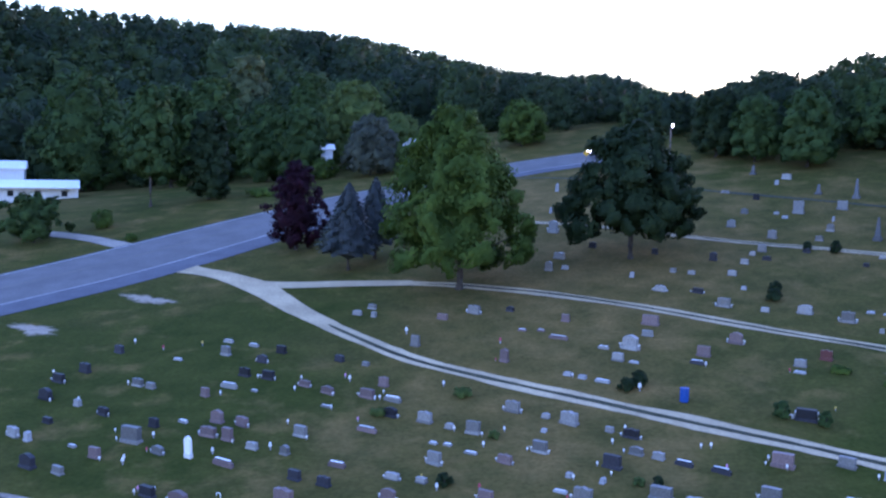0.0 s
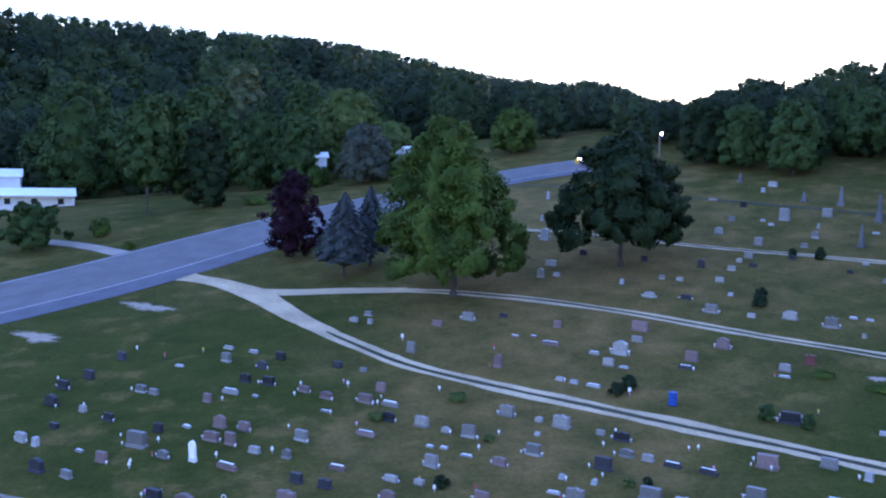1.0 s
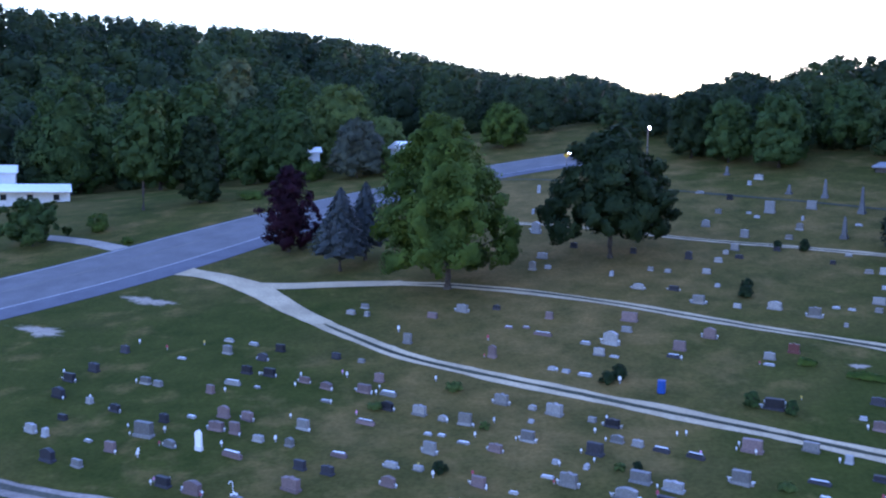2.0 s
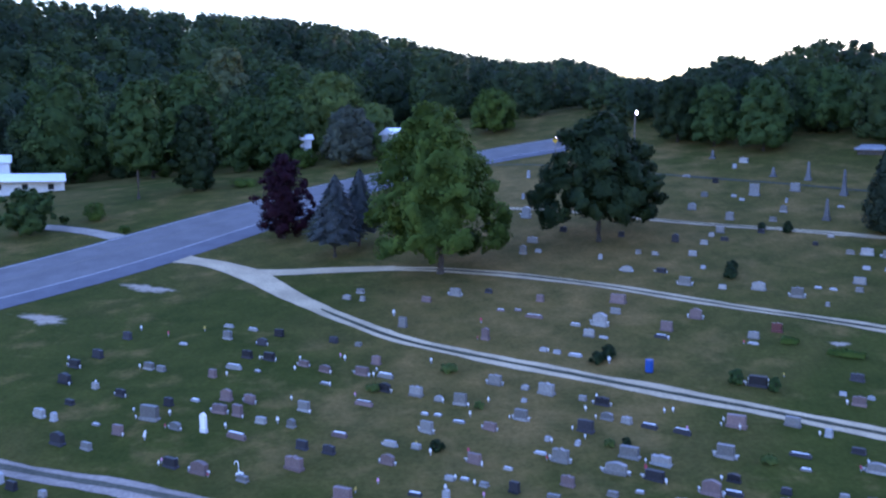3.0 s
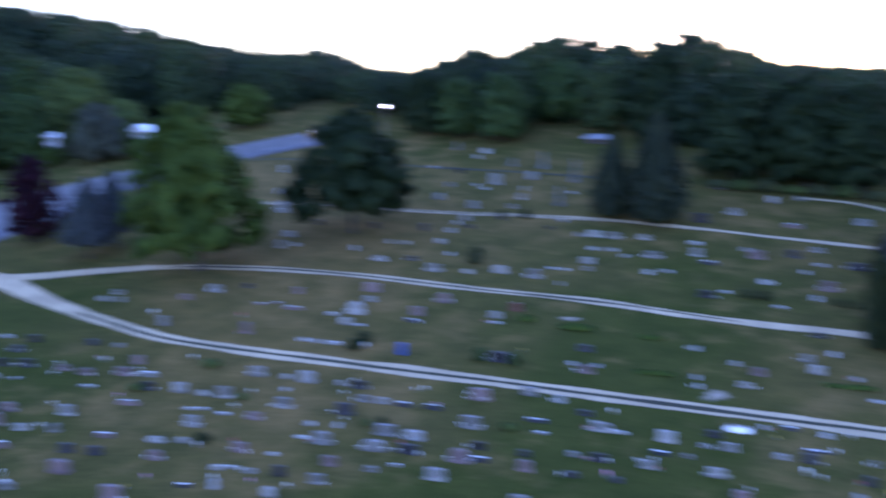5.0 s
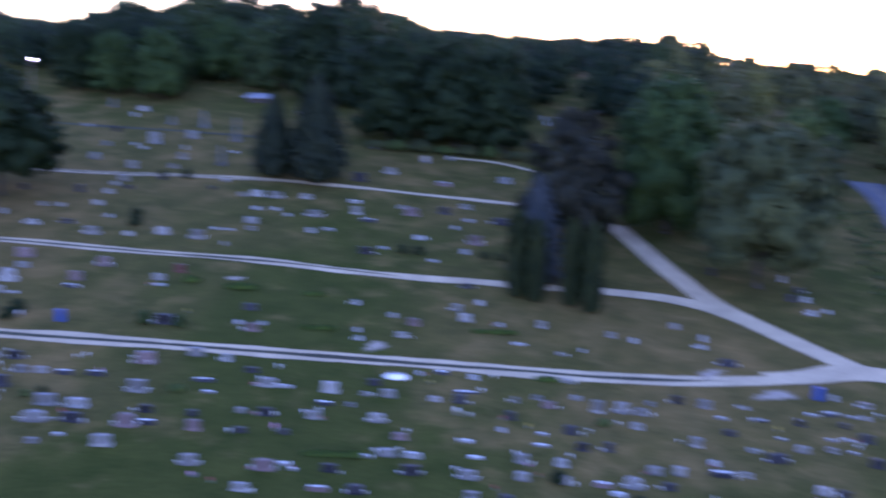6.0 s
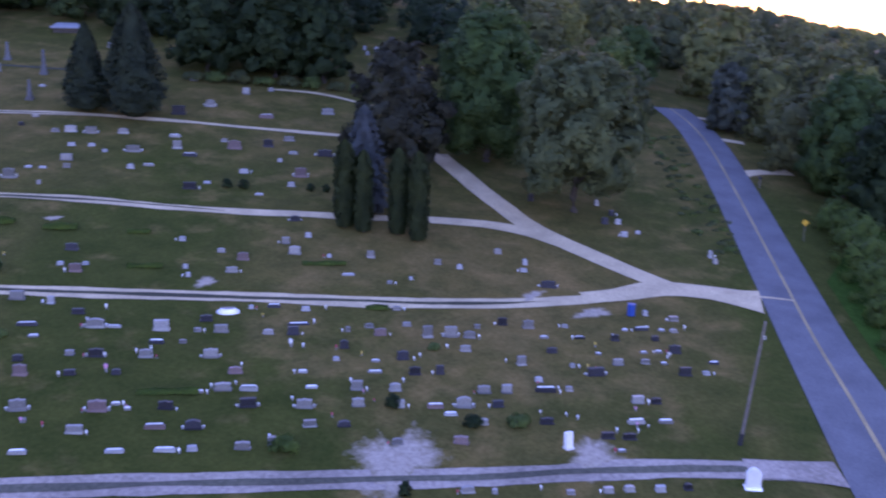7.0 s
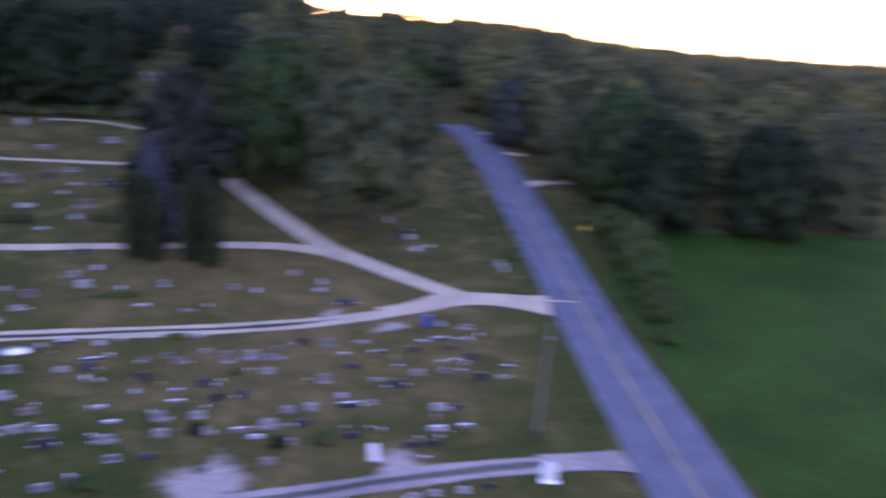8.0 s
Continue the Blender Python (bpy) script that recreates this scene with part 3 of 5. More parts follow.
# how high the woods' skyline stands at the ridge
TOP_AZ = [-60, -22, -14, -7, -2, 2, 6, 8, 10.5, 13, 16.5, 18.2, 21, 22.4, 25, 27.2, 28.5, 32.7, 39, 45, 46.5, 48, 51, 55.5, 60, 65, 70, 75, 140]
TOP_Z = [62, 65, 61.5, 59.5, 55, 48.5, 45, 47, 41, 39, 46, 42, 46.5, 48, 44, 48.5, 47, 38.6, 36.8, 38, 42, 37, 33.5, 33.5, 30.8, 23.2, 18, 13, 12]


# a strip of lawn with a few graves that runs up into the woods
GLADE = [(82.0, 96.0), (88.0, 102.5), (94.0, 108.5)]


def woods(name, az0, az1, spacing, label, seed, tall=(10, 15), material=LEAF_FOREST):
    rng = np.random.default_rng(seed)
    P, N, S, T, C, CT = [], [], [], [], [], []
    cand = []
    for _ in range(60000):
        az = rng.uniform(az0, az1)
        f, r1 = np.interp(az, FRONT_AZ, FRONT_R), np.interp(az, RIDGE_AZ, RIDGE_R) + 25
        r = math.sqrt(rng.uniform(f * f, r1 * r1))
        cand.append((r * math.sin(radians(az)), r * math.cos(radians(az)), r, r - f))
    cand = np.array(cand)
    ok = (line_distance(cand[:, 0], cand[:, 1], HIGHWAY) > 11) & (line_distance(cand[:, 0], cand[:, 1], SIDE_ROAD) > 7) & (line_distance(cand[:, 0], cand[:, 1], GLADE) > 7)
    cells, taken = {}, []
    for x, y, r, d in cand[ok]:
        s = spacing * (1 + r / 600)
        key = (int(x // s), int(y // s))
        if any((x - q[0]) ** 2 + (y - q[1]) ** 2 < s * s for i in (-1, 0, 1) for j in (-1, 0, 1) for q in cells.get((key[0] + i, key[1] + j), ())):
            continue
        cells.setdefault(key, []).append((x, y))
        taken.append((x, y, r, d))
    for x, y, r, d in taken:
        h = rng.uniform(*tall) * (0.85 if d < 6 else 1.0)
        h = 0.5 * h + 0.25 * sum(tall) if r > 220 else h
        h *= np.interp(np.degrees(np.arctan2(x, y)), [40, 46, 58, 66], [1, 0.72, 0.78, 1.0]) if r < 210 else 1.0
        w = h * (rng.uniform(0.66, 0.92) if r < 230 else rng.uniform(0.9, 1.15))
        az = np.degrees(np.arctan2(x, y))
        top = 28.2 + (np.interp(az, TOP_AZ, TOP_Z) - 28.2) * r / np.interp(az, RIDGE_AZ, RIDGE_R)
        h = min(h, (top - float(land(x, y))) * (rng.uniform(0.97, 1.03) if r > 250 else rng.uniform(0.93, 1.04)))
        if h < 4.5:
            continue
        fine = d < 24
        p, n, s, c = billow_crown(rng, h, w, -h * (0.2 if r > 250 else 0.04), 1300 if fine else 620, (0.046 if fine else 0.07) * h, 32 if fine else 18, lobe=(0.10, 0.155) if fine else (0.12, 0.19), wide=0.42, power=2.2, ragged=0.06)
        shift = np.array([x, y, float(land(x, y))])
        c[:, :3] += shift
        P.append(p + shift)
        N.append(n)
        S.append(s)
        C.append(c)
        kind = rng.uniform()
        T.append(np.full(len(s), kind))
        CT.append(np.full(len(c), kind))
    me = leaf_cloud(name, *(np.concatenate(q) for q in (P, N, S)), material, rng, 0.9, 0.24, np.concatenate(T), np.concatenate(C), 1, np.concatenate(CT), 3.6)
    tagged(new(name, me), label, "woods", kind="stuff")


woods("woods_hill", -30, 12, 7.4, "dense dark green woods covering the long hill", 41, (13, 19))
woods("woods_behind", 12, 46, 5.8, "dark green woods behind the cemetery", 42, (9, 13))
woods("woods_valley", 46, 80, 7.2, "dark green woods along the road and field", 43, (10, 14), LEAF_HAZED)


# ---- more of the land: field, drives, bare patches ----
def patch_quad(name, corners, material, dz, label, category, cells=24):
    """A four-cornered sheet laid on the land."""
    a, b, c, d = (np.array(q, float) for q in corners)
    u, v = np.meshgrid(np.linspace(0, 1, cells + 1), np.linspace(0, 1, cells + 1))
    u, v = u[..., None], v[..., None]
    xy = a * (1 - u) * (1 - v) + b * u * (1 - v) + c * u * v + d * (1 - u) * v
    z = land(xy[..., 0], xy[..., 1]) + dz
    idx = np.arange((cells + 1) ** 2).reshape(cells + 1, cells + 1)
    faces = np.stack([idx[:-1, :-1], idx[:-1, 1:], idx[1:, 1:], idx[1:, :-1]], -1).reshape(-1, 4)
    me = mesh_from(name, np.concatenate([xy, z[..., None]], -1).reshape(-1, 3), faces, material, True)
    return tagged(new(name, me), label, category, kind="structure")


def bare_patch(x, y, rx, ry, turn, seed, dz=0.035):
    """A ragged island of bare sand."""
    rng = np.random.default_rng(seed)
    ph = rng.uniform(0, 6.3, 4)
    n, rings = 40, 5
    verts, faces = [(x, y, float(land(x, y)) + dz)], []
    for k in range(1, rings + 1):
        for i in range(n):
            a = 2 * math.pi * i / n
            r = (k / rings) * (1 + 0.22 * math.sin(2 * a + ph[0]) + 0.16 * math.sin(3 * a + ph[1]) + 0.12 * math.sin(7 * a + ph[2]) + 0.08 * math.sin(13 * a + ph[3]))
            px, py = rx * r * math.cos(a), ry * r * math.sin(a)
            qx, qy = x + px * math.cos(turn) - py * math.sin(turn), y + px * math.sin(turn) + py * math.cos(turn)
            verts.append((qx, qy, float(land(qx, qy)) + dz * (1.3 - k / rings)))
    for i in range(n):
        faces.append((0, 1 + i, 1 + (i + 1) % n))
        for k in range(rings - 1):
            a, b = 1 + k * n, 1 + (k + 1) * n
            faces.append((a + i, b + i, b + (i + 1) % n, a + (i + 1) % n))
    me = mesh_from("bare_patch", verts, faces, BARE, True)
    level = me.attributes.new("bareness", "FLOAT", "POINT")
    level.data.foreach_set("value", [1.0] + [1.0 - k / rings for k in range(1, rings + 1) for _ in range(n)])
    level = me.attributes.new("dryness", "FLOAT", "POINT")
    level.data.foreach_set("value", [float(dryness(v[0], v[1])) for v in verts])
    ob = new("bare_patch", me)
    return tagged(ob, "patch of bare pale sand showing in the lawn", "bare ground", kind="structure")


patch_quad("field", [(46, -2), (101, 35.5), (131, 15), (106, -70)], FIELD, 0.04, "level field of short green crop beside the road", "field")
patch_quad("verge", [(48.0, -2.6), (83.0, 30.8), (100, 36.4), (52, 1.5)], FIELD, 0.03, "rank green grass between the road and the field", "verge")
for k, (x, y, rx, ry, turn) in enumerate([(-27.6, 99.9, 4.2, 1.7, -0.5), (-35.4, 92.2, 4.0, 1.8, -0.5), (32.6, 29.0, 6.0, 3.0, 0.9), (42.8, 23.2, 3.4, 2.0, 0.9), (58.9, 37.0, 2.6, 1.1, -0.4), (56.8, 41.6, 2.6, 0.9, 0.2), (36.3, 56.3, 1.7, 1.0, 0.2), (31.8, 73.8, 1.1, 0.8, 0)]):
    bare_patch(x, y, rx, ry, turn, 60 + k)
strip("driveway_house", [(-35.0, 121.0), (-39, 124.5), (-44.0, 128.5), (-50, 132.5)], SAND, 0.04, -1.1, 1.1, "sandy driveway from the highway", "driveway", ragged=0.25)
strip("driveway_wood", [(100.5, 52.2), (103.9, 52.6), (107.0, 51.8), (109.5, 50.5)], GRAVEL, 0.045, -0.9, 0.9, "pale gravel driveway off the side road", "driveway", ragged=0.2)
strip("driveway_far", [(108.5, 63.2), (111.5, 62.5), (114.2, 60.0)], GRAVEL, 0.045, -0.7, 0.7, "pale gravel driveway off the side road", "driveway", ragged=0.2)
strip("driveway_top", [(112.8, 70.8), (115.8, 70.4), (118.4, 68.6)], GRAVEL, 0.045, -0.6, 0.6, "pale gravel driveway off the side road", "driveway", ragged=0.2)
strip("path_east", [(69.5, 98.8), (71.0, 97.8), (74.8, 94.3), (77.9, 88.1)], GRAVEL, 0.04, -0.3, 0.3, "pale gravel path under the upper trees", "path", ragged=0.15)
strip("path_upper", [(6, 147.5), (13.5, 145.6), (22, 138.5), (32, 129.5), (42, 122), (52, 114.5)], TURF, 0.04, -0.35, 0.35, "faint worn path between old monuments", "path", ragged=0.2)

# ---- gravestones ----
GRANITE = speckled("grey_granite", (0.105, 0.102, 0.10), (0.275, 0.268, 0.262), 14.0, 0.42, 0.2, 0.004, 0.25, 0.5, gloss=0.5)
WEATHERED = speckled("weathered_granite", (0.06, 0.06, 0.062), (0.14, 0.14, 0.145), 14.0, 0.6, 0.2, 0.004, 0.3, 0.3)
PINK = speckled("pink_granite", (0.10, 0.068, 0.067), (0.20, 0.14, 0.137), 14.0, 0.5, 0.2, 0.004, 0.25, 0.25)
RED = speckled("red_granite", (0.07, 0.02, 0.02), (0.13, 0.045, 0.04), 14.0, 0.35, 0.1, 0.004, 0.2)
BLACK = speckled("dark_granite", (0.014, 0.014, 0.018), (0.042, 0.042, 0.052), 14.0, 0.5, 0.1, 0.004, 0.2, 0.5, gloss=0.2)
MARBLE = speckled("white_marble", (0.22, 0.22, 0.228), (0.38, 0.38, 0.39), 9.0, 0.6, 0.15, 0.004, 0.25, 0.12)
# White stone, also laid on the headstones' upward faces as painted sky light.
PALE_AND_LIT_TOPS = speckled("pale_stone_and_lit_tops", (0.70, 0.69, 0.68), (0.88, 0.87, 0.86), 12.0, 0.6, 0.2, 0.004, 0.3, 0.3)
FLOWER_WHITE = speckled("white_petals", (0.62, 0.62, 0.62), (0.82, 0.81, 0.8), 20.0, 0.7, 0, 0, 0.1)
FLOWER_PINK = speckled("pink_petals", (0.5, 0.2, 0.36), (0.7, 0.36, 0.52), 20.0, 0.7, 0, 0, 0.1)
FLOWER_RED = speckled("red_petals", (0.30, 0.03, 0.05), (0.5, 0.10, 0.14), 20.0, 0.7, 0, 0, 0.1)
FLOWER_YELLOW = speckled("yellow_petals", (0.45, 0.30, 0.04), (0.6, 0.45, 0.12), 20.0, 0.7, 0, 0, 0.1)
POT = speckled("dark_pot", (0.03, 0.035, 0.03), (0.06, 0.07, 0.06), 12.0, 0.6, 0, 0, 0.2)


def block(bm, w, d, h, z0=0.0, taper=0.0, bevel=0.02, at=(0, 0)):
    """A bevelled block with its foot at z0, narrowing upwards."""
    made = bmesh.ops.create_cube(bm, size=1.0)["verts"]
    for v in made:
        up = v.co.z > 0
        k = 1 - taper if up else 1.0
        v.co = Vector((v.co.x * w * k + at[0], v.co.y * d * k + at[1], z0 + (h if up else 0)))
    edges = {e for v in made for e in v.link_edges}
    if bevel:
        bmesh.ops.bevel(bm, geom=list(edges), offset=bevel, segments=1, affect="EDGES")


def slab(bm, outline, depth, z0):
    """An upright slab from an outline of x and height, with chamfered edges."""
    n = len(outline)
    cut = 0.02
    mid = sum(x for x, _ in outline) / n
    rows = []
    for y, inset in ((-depth / 2, cut), (-depth / 2 + cut, 0), (depth / 2 - cut, 0), (depth / 2, cut)):
        rows.append([bm.verts.new((x + (mid - x) * inset * 1.6, y, z0 + max(0.0, z - (inset if z > 0.1 else 0)))) for x, z in outline])
    for a, b in zip(rows, rows[1:]):
        for i in range(n):
            bm.faces.new((a[i], a[(i + 1) % n], b[(i + 1) % n], b[i]))
    bm.faces.new(rows[0][::-1])
    bm.faces.new(rows[-1])


def top_outline(kind, w, h):
    half = w / 2
    if kind == "serpentine":
        top = [(half * (1 - 2 * t), h * (0.86 + 0.14 * math.cos((t - 0.5) * 2 * math.pi) ** 2 * math.sin(math.pi * t))) for t in np.linspace(0, 1, 11)]
    elif kind == "arched":
        top = [(half * (1 - 2 * t), h * (0.74 + 0.26 * math.sin(math.pi * t))) for t in np.linspace(0, 1, 11)]
    elif kind == "peaked":
        top = [(half, h * 0.8), (half * 0.55, h * 0.93), (0, h), (-half * 0.55, h * 0.93), (-half, h * 0.8)]
    else:
        top = [(half, h), (half * 0.5, h * 1.01), (-half * 0.5, h * 1.01), (-half, h)]
    return [(-half, 0), (half, 0)] + top


def flowers(bm, x, y, z, r, rng, n=9):
    for _ in range(n):
        c = Vector((x + rng.normal(0, r * 0.5), y + rng.normal(0, r * 0.5), z + rng.uniform(-0.3, 0.9) * r))
        m = Matrix.Translation(c) @ Euler((rng.uniform(0, 3), rng.uniform(0, 3), 0)).to_matrix().to_4x4()
        bmesh.ops.create_icosphere(bm, subdivisions=1, radius=r * rng.uniform(0.3, 0.5), matrix=m)


def pot_mesh(bm, x, y, r, h):
    bmesh.ops.create_cone(bm, cap_ends=True, segments=8, radius1=r * 0.7, radius2=r, depth=h, matrix=Matrix.Translation((x, y, h / 2)))


def skylit_top(ob):
    """The top of a stone is unpolished, and painted pale for the sky light on it."""
    ob.data.materials.append(PALE_AND_LIT_TOPS)
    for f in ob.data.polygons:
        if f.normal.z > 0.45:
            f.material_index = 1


def gravestone(kind, material, label, vases=0):
    """A unit stone, one metre wide and one high: a rough base, a tablet, sometimes flower vases at its sides."""
    rng = np.random.default_rng(abs(len(label) * 7 + vases))
    ob = new("gravestone")
    if kind == "marker":
        bm = bmesh.new()
        block(bm, 1.0, 0.55, 0.75, -0.1, 0.04, 0.04)
        part("base", bm, material, ob)
        bm = bmesh.new()
        block(bm, 0.86, 0.42, 0.35, 0.64, 0.1, 0.05)
        skylit_top(part("tablet", bm, material, ob))
    else:
        bm = bmesh.new()
        block(bm, 1.0, 0.48, 0.34, -0.14, 0.02, 0.03)
        part("base", bm, material, ob)
        bm = bmesh.new()
        slab(bm, top_outline(kind, 0.86, 0.80), 0.36, 0.2)
        skylit_top(part("tablet", bm, material, ob))
    for s in (-1, 1)[: vases]:
        bm = bmesh.new()
        pot_mesh(bm, s * 0.58, -0.05, 0.07, 0.22)
        vase = part("vase", bm, MARBLE, ob, "white flower vase")
        bm = bmesh.new()
        flowers(bm, s * 0.58, -0.05, 0.30, 0.085, rng)
        part("bouquet", bm, FLOWER_WHITE, vase)
    return tagged(ob, label, "gravestone", "gravestones")


def obelisk():
    ob = new("obelisk")
    bm = bmesh.new()
    block(bm, 1.0, 1.0, 0.12, -0.03, 0, 0.01)
    block(bm, 0.78, 0.78, 0.1, 0.09, 0, 0.01)
    part("base", bm, WEATHERED, ob)
    bm = bmesh.new()
    block(bm, 0.58, 0.58, 0.2, 0.19, 0.05, 0.01)
    part("die", bm, WEATHERED, ob)
    bm = bmesh.new()
    made = bmesh.ops.create_cone(bm, cap_ends=True, segments=4, radius1=0.34, radius2=0.2, depth=0.54, matrix=Matrix.Translation((0, 0, 0.66)) @ Matrix.Rotation(math.pi / 4, 4, "Z"))
    bmesh.ops.create_cone(bm, cap_ends=True, segments=4, radius1=0.2, radius2=0.0, depth=0.09, matrix=Matrix.Translation((0, 0, 0.975)) @ Matrix.Rotation(math.pi / 4, 4, "Z"))
    part("shaft", bm, WEATHERED, ob)
    return tagged(ob, "tall grey granite obelisk on a stepped base", "monument", "obelisks")


def flower_vase(material, label):
    rng = np.random.default_rng(5)
    ob = new("flower_vase")
    bm = bmesh.new()
    pot_mesh(bm, 0, 0, 0.22, 0.5)
    part("pot", bm, MARBLE, ob, "small white pot")
    bm = bmesh.new()
    flowers(bm, 0, 0, 0.68, 0.36, rng, 14)
    part("bouquet", bm, material, ob)
    return tagged(ob, label, "flowers", "grave flowers")


PLOTS = {}
PLOTS["grey", 0] = [
    (4.9, 70.0, 1.19, 0.91), (2.2, 66.7, 1.09, 0.93), (7.0, 68.8, 0.62, 0.39), (8.4, 67.7, 1.38, 1.00), (6.2, 63.6, 1.10, 0.84), (2.0, 63.7, 0.94, 0.21),
    (10.8, 66.3, 0.60, 0.38), (11.9, 62.9, 0.99, 0.57), (13.1, 62.2, 0.83, 0.52), (23.6, 60.4, 1.16, 0.71), (8.0, 57.1, 1.25, 1.01), (12.3, 57.2, 1.45, 0.82),
    (11.1, 55.2, 1.54, 0.80), (14.0, 56.0, 1.42, 0.71), (18.1, 56.5, 1.29, 0.96), (14.0, 50.2, 1.30, 0.87), (6.9, 51.8, 0.93, 0.67), (3.9, 51.0, 0.87, 0.66),
    (10.4, 52.4, 0.72, 0.36), (3.1, 54.4, 0.60, 0.28), (1.1, 55.4, 0.70, 0.33), (12.0, 52.6, 0.54, 0.18), (26.3, 53.6, 1.38, 0.69), (23.2, 50.7, 0.61, 0.39),
]
PLOTS["grey", 1] = [
    (2.8, 91.2, 1.29, 0.86), (16.3, 83.7, 1.00, 0.53), (14.5, 81.0, 1.42, 1.29), (13.2, 78.7, 1.01, 0.76), (12.5, 81.3, 0.91, 0.39), (25.9, 76.1, 0.98, 0.68),
    (23.8, 89.8, 1.27, 0.85), (29.8, 87.2, 1.38, 0.83), (32.4, 84.7, 1.21, 1.08), (38.8, 86.9, 1.24, 0.69), (34.1, 82.1, 0.39, 0.39), (26.8, 88.1, 0.77, 0.42),
    (19.4, 94.8, 1.19, 0.59), (39.1, 57.1, 1.01, 0.48), (50.5, 54.1, 0.70, 0.63), (45.4, 57.7, 1.06, 0.81), (48.6, 49.2, 0.48, 0.24), (40.4, 60.9, 0.68, 0.37),
    (54.6, 50.3, 0.63, 0.51), (-19.6, 67.0, 1.63, 1.20), (-27.8, 68.6, 1.16, 0.77), (-22.7, 62.5, 1.02, 0.56), (-17.4, 65.1, 1.06, 0.58), (-11.5, 56.6, 0.95, 0.47),
]
PLOTS["grey", 2] = [
    (-2.6, 60.6, 1.01, 0.45), (-8.8, 67.1, 1.09, 0.82), (-9.4, 64.4, 0.69, 0.69), (-11.6, 65.4, 0.91, 0.53), (-3.2, 72.5, 1.46, 0.58), (-0.9, 68.7, 1.17, 0.89),
    (-0.2, 62.4, 1.08, 0.88), (0.7, 67.6, 0.66, 0.44), (-0.9, 60.0, 0.75, 0.40), (-5.6, 79.8, 0.63, 0.32), (-16.9, 83.4, 0.99, 0.92), (-15.2, 76.2, 1.52, 0.61),
    (-13.2, 75.3, 0.60, 0.24), (-22.1, 77.3, 1.11, 0.68), (-21.0, 76.7, 0.92, 0.49), (-25.3, 73.7, 0.65, 0.59), (-2.0, 83.7, 0.86, 0.99), (-7.3, 92.3, 1.01, 0.50),
    (-6.1, 93.8, 0.88, 0.51), (-5.8, 91.5, 0.50, 0.50), (-23.3, 55.8, 0.56, 0.51), (-19.4, 53.9, 0.91, 0.23), (-17.3, 86.5, 1.02, 0.41), (-15.0, 85.2, 1.01, 0.40),
]
PLOTS["grey", 3] = [
    (17.9, 45.7, 1.11, 0.80), (19.5, 41.6, 1.08, 0.52), (16.1, 41.2, 1.03, 0.37), (26.4, 35.0, 0.99, 0.52), (28.0, 34.5, 0.52, 0.56), (29.0, 41.5, 1.18, 0.57),
    (30.3, 40.6, 1.19, 0.52), (27.6, 42.0, 0.66, 0.23), (30.6, 45.7, 1.10, 0.70), (29.8, 50.9, 1.20, 0.84), (27.1, 47.9, 0.99, 0.64), (33.1, 48.6, 1.05, 0.58),
    (35.7, 46.7, 0.79, 0.37), (46.0, 45.2, 0.68, 0.34), (45.0, 40.5, 0.81, 0.97), (38.5, 38.3, 1.00, 0.20), (36.1, 37.1, 0.87, 0.68), (38.1, 35.7, 0.83, 0.58),
    (34.9, 35.4, 0.85, 0.61), (37.0, 33.9, 0.66, 0.52), (32.0, 37.0, 1.12, 0.65), (31.0, 35.0, 0.86, 0.45), (34.1, 30.6, 0.71, 0.40), (27.3, 52.9, 1.04, 0.26),
]
PLOTS["grey", 4] = [
    (17.7, 44.3, 0.26, 0.22), (40.7, 44.2, 0.38, 0.38), (42.4, 43.9, 0.66, 0.33), (44.9, 42.7, 0.66, 0.33), (31.8, 49.5, 0.53, 0.26), (30.1, 48.5, 0.51, 0.26),
    (46.5, 39.7, 1.03, 0.87), (47.6, 38.9, 0.93, 0.55), (52.5, 37.8, 0.90, 0.73), (47.8, 33.9, 0.68, 0.73), (42.8, 32.4, 0.93, 0.59), (44.1, 31.6, 0.74, 0.64),
    (40.4, 31.7, 1.10, 0.81), (40.0, 29.5, 0.60, 0.42), (53.8, 30.3, 0.80, 0.48), (47.9, 29.6, 0.50, 0.35), (63.6, 32.9, 0.83, 0.41), (61.9, 31.6, 0.58, 0.29),
    (55.7, 29.4, 0.64, 0.38), (50.6, 26.0, 0.89, 0.55), (48.3, 24.3, 1.19, 0.48), (50.0, 23.3, 0.96, 0.38), (34.1, 24.6, 0.83, 0.41), (35.3, 23.7, 0.33, 0.29),
]
PLOTS["grey", 5] = [
    (38.8, 21.3, 0.50, 0.25), (40.7, 20.2, 0.63, 0.34), (41.8, 19.6, 0.64, 0.38), (52.3, 36.0, 0.66, 0.28), (50.7, 31.8, 0.37, 0.26), (45.9, 37.5, 0.80, 0.48),
    (49.2, 39.8, 0.45, 0.28), (55.1, 36.5, 0.51, 0.23), (60.8, 49.5, 0.66, 0.53), (77.1, 38.4, 0.41, 0.54), (63.0, 105.3, 1.22, 1.03), (66.1, 98.3, 1.19, 1.01),
    (59.9, 96.0, 1.49, 1.05), (70.9, 88.3, 1.51, 0.80), (66.5, 116.4, 1.51, 1.00), (42.6, 94.5, 1.35, 0.79), (44.2, 93.2, 1.35, 0.79), (47.1, 91.8, 1.20, 0.64),
    (45.5, 86.4, 1.53, 0.77), (38.0, 85.0, 0.72, 0.43), (44.9, 82.0, 1.11, 0.37), (49.8, 85.3, 1.01, 0.94), (51.3, 88.5, 1.20, 0.48), (61.6, 82.5, 1.23, 0.57),
]
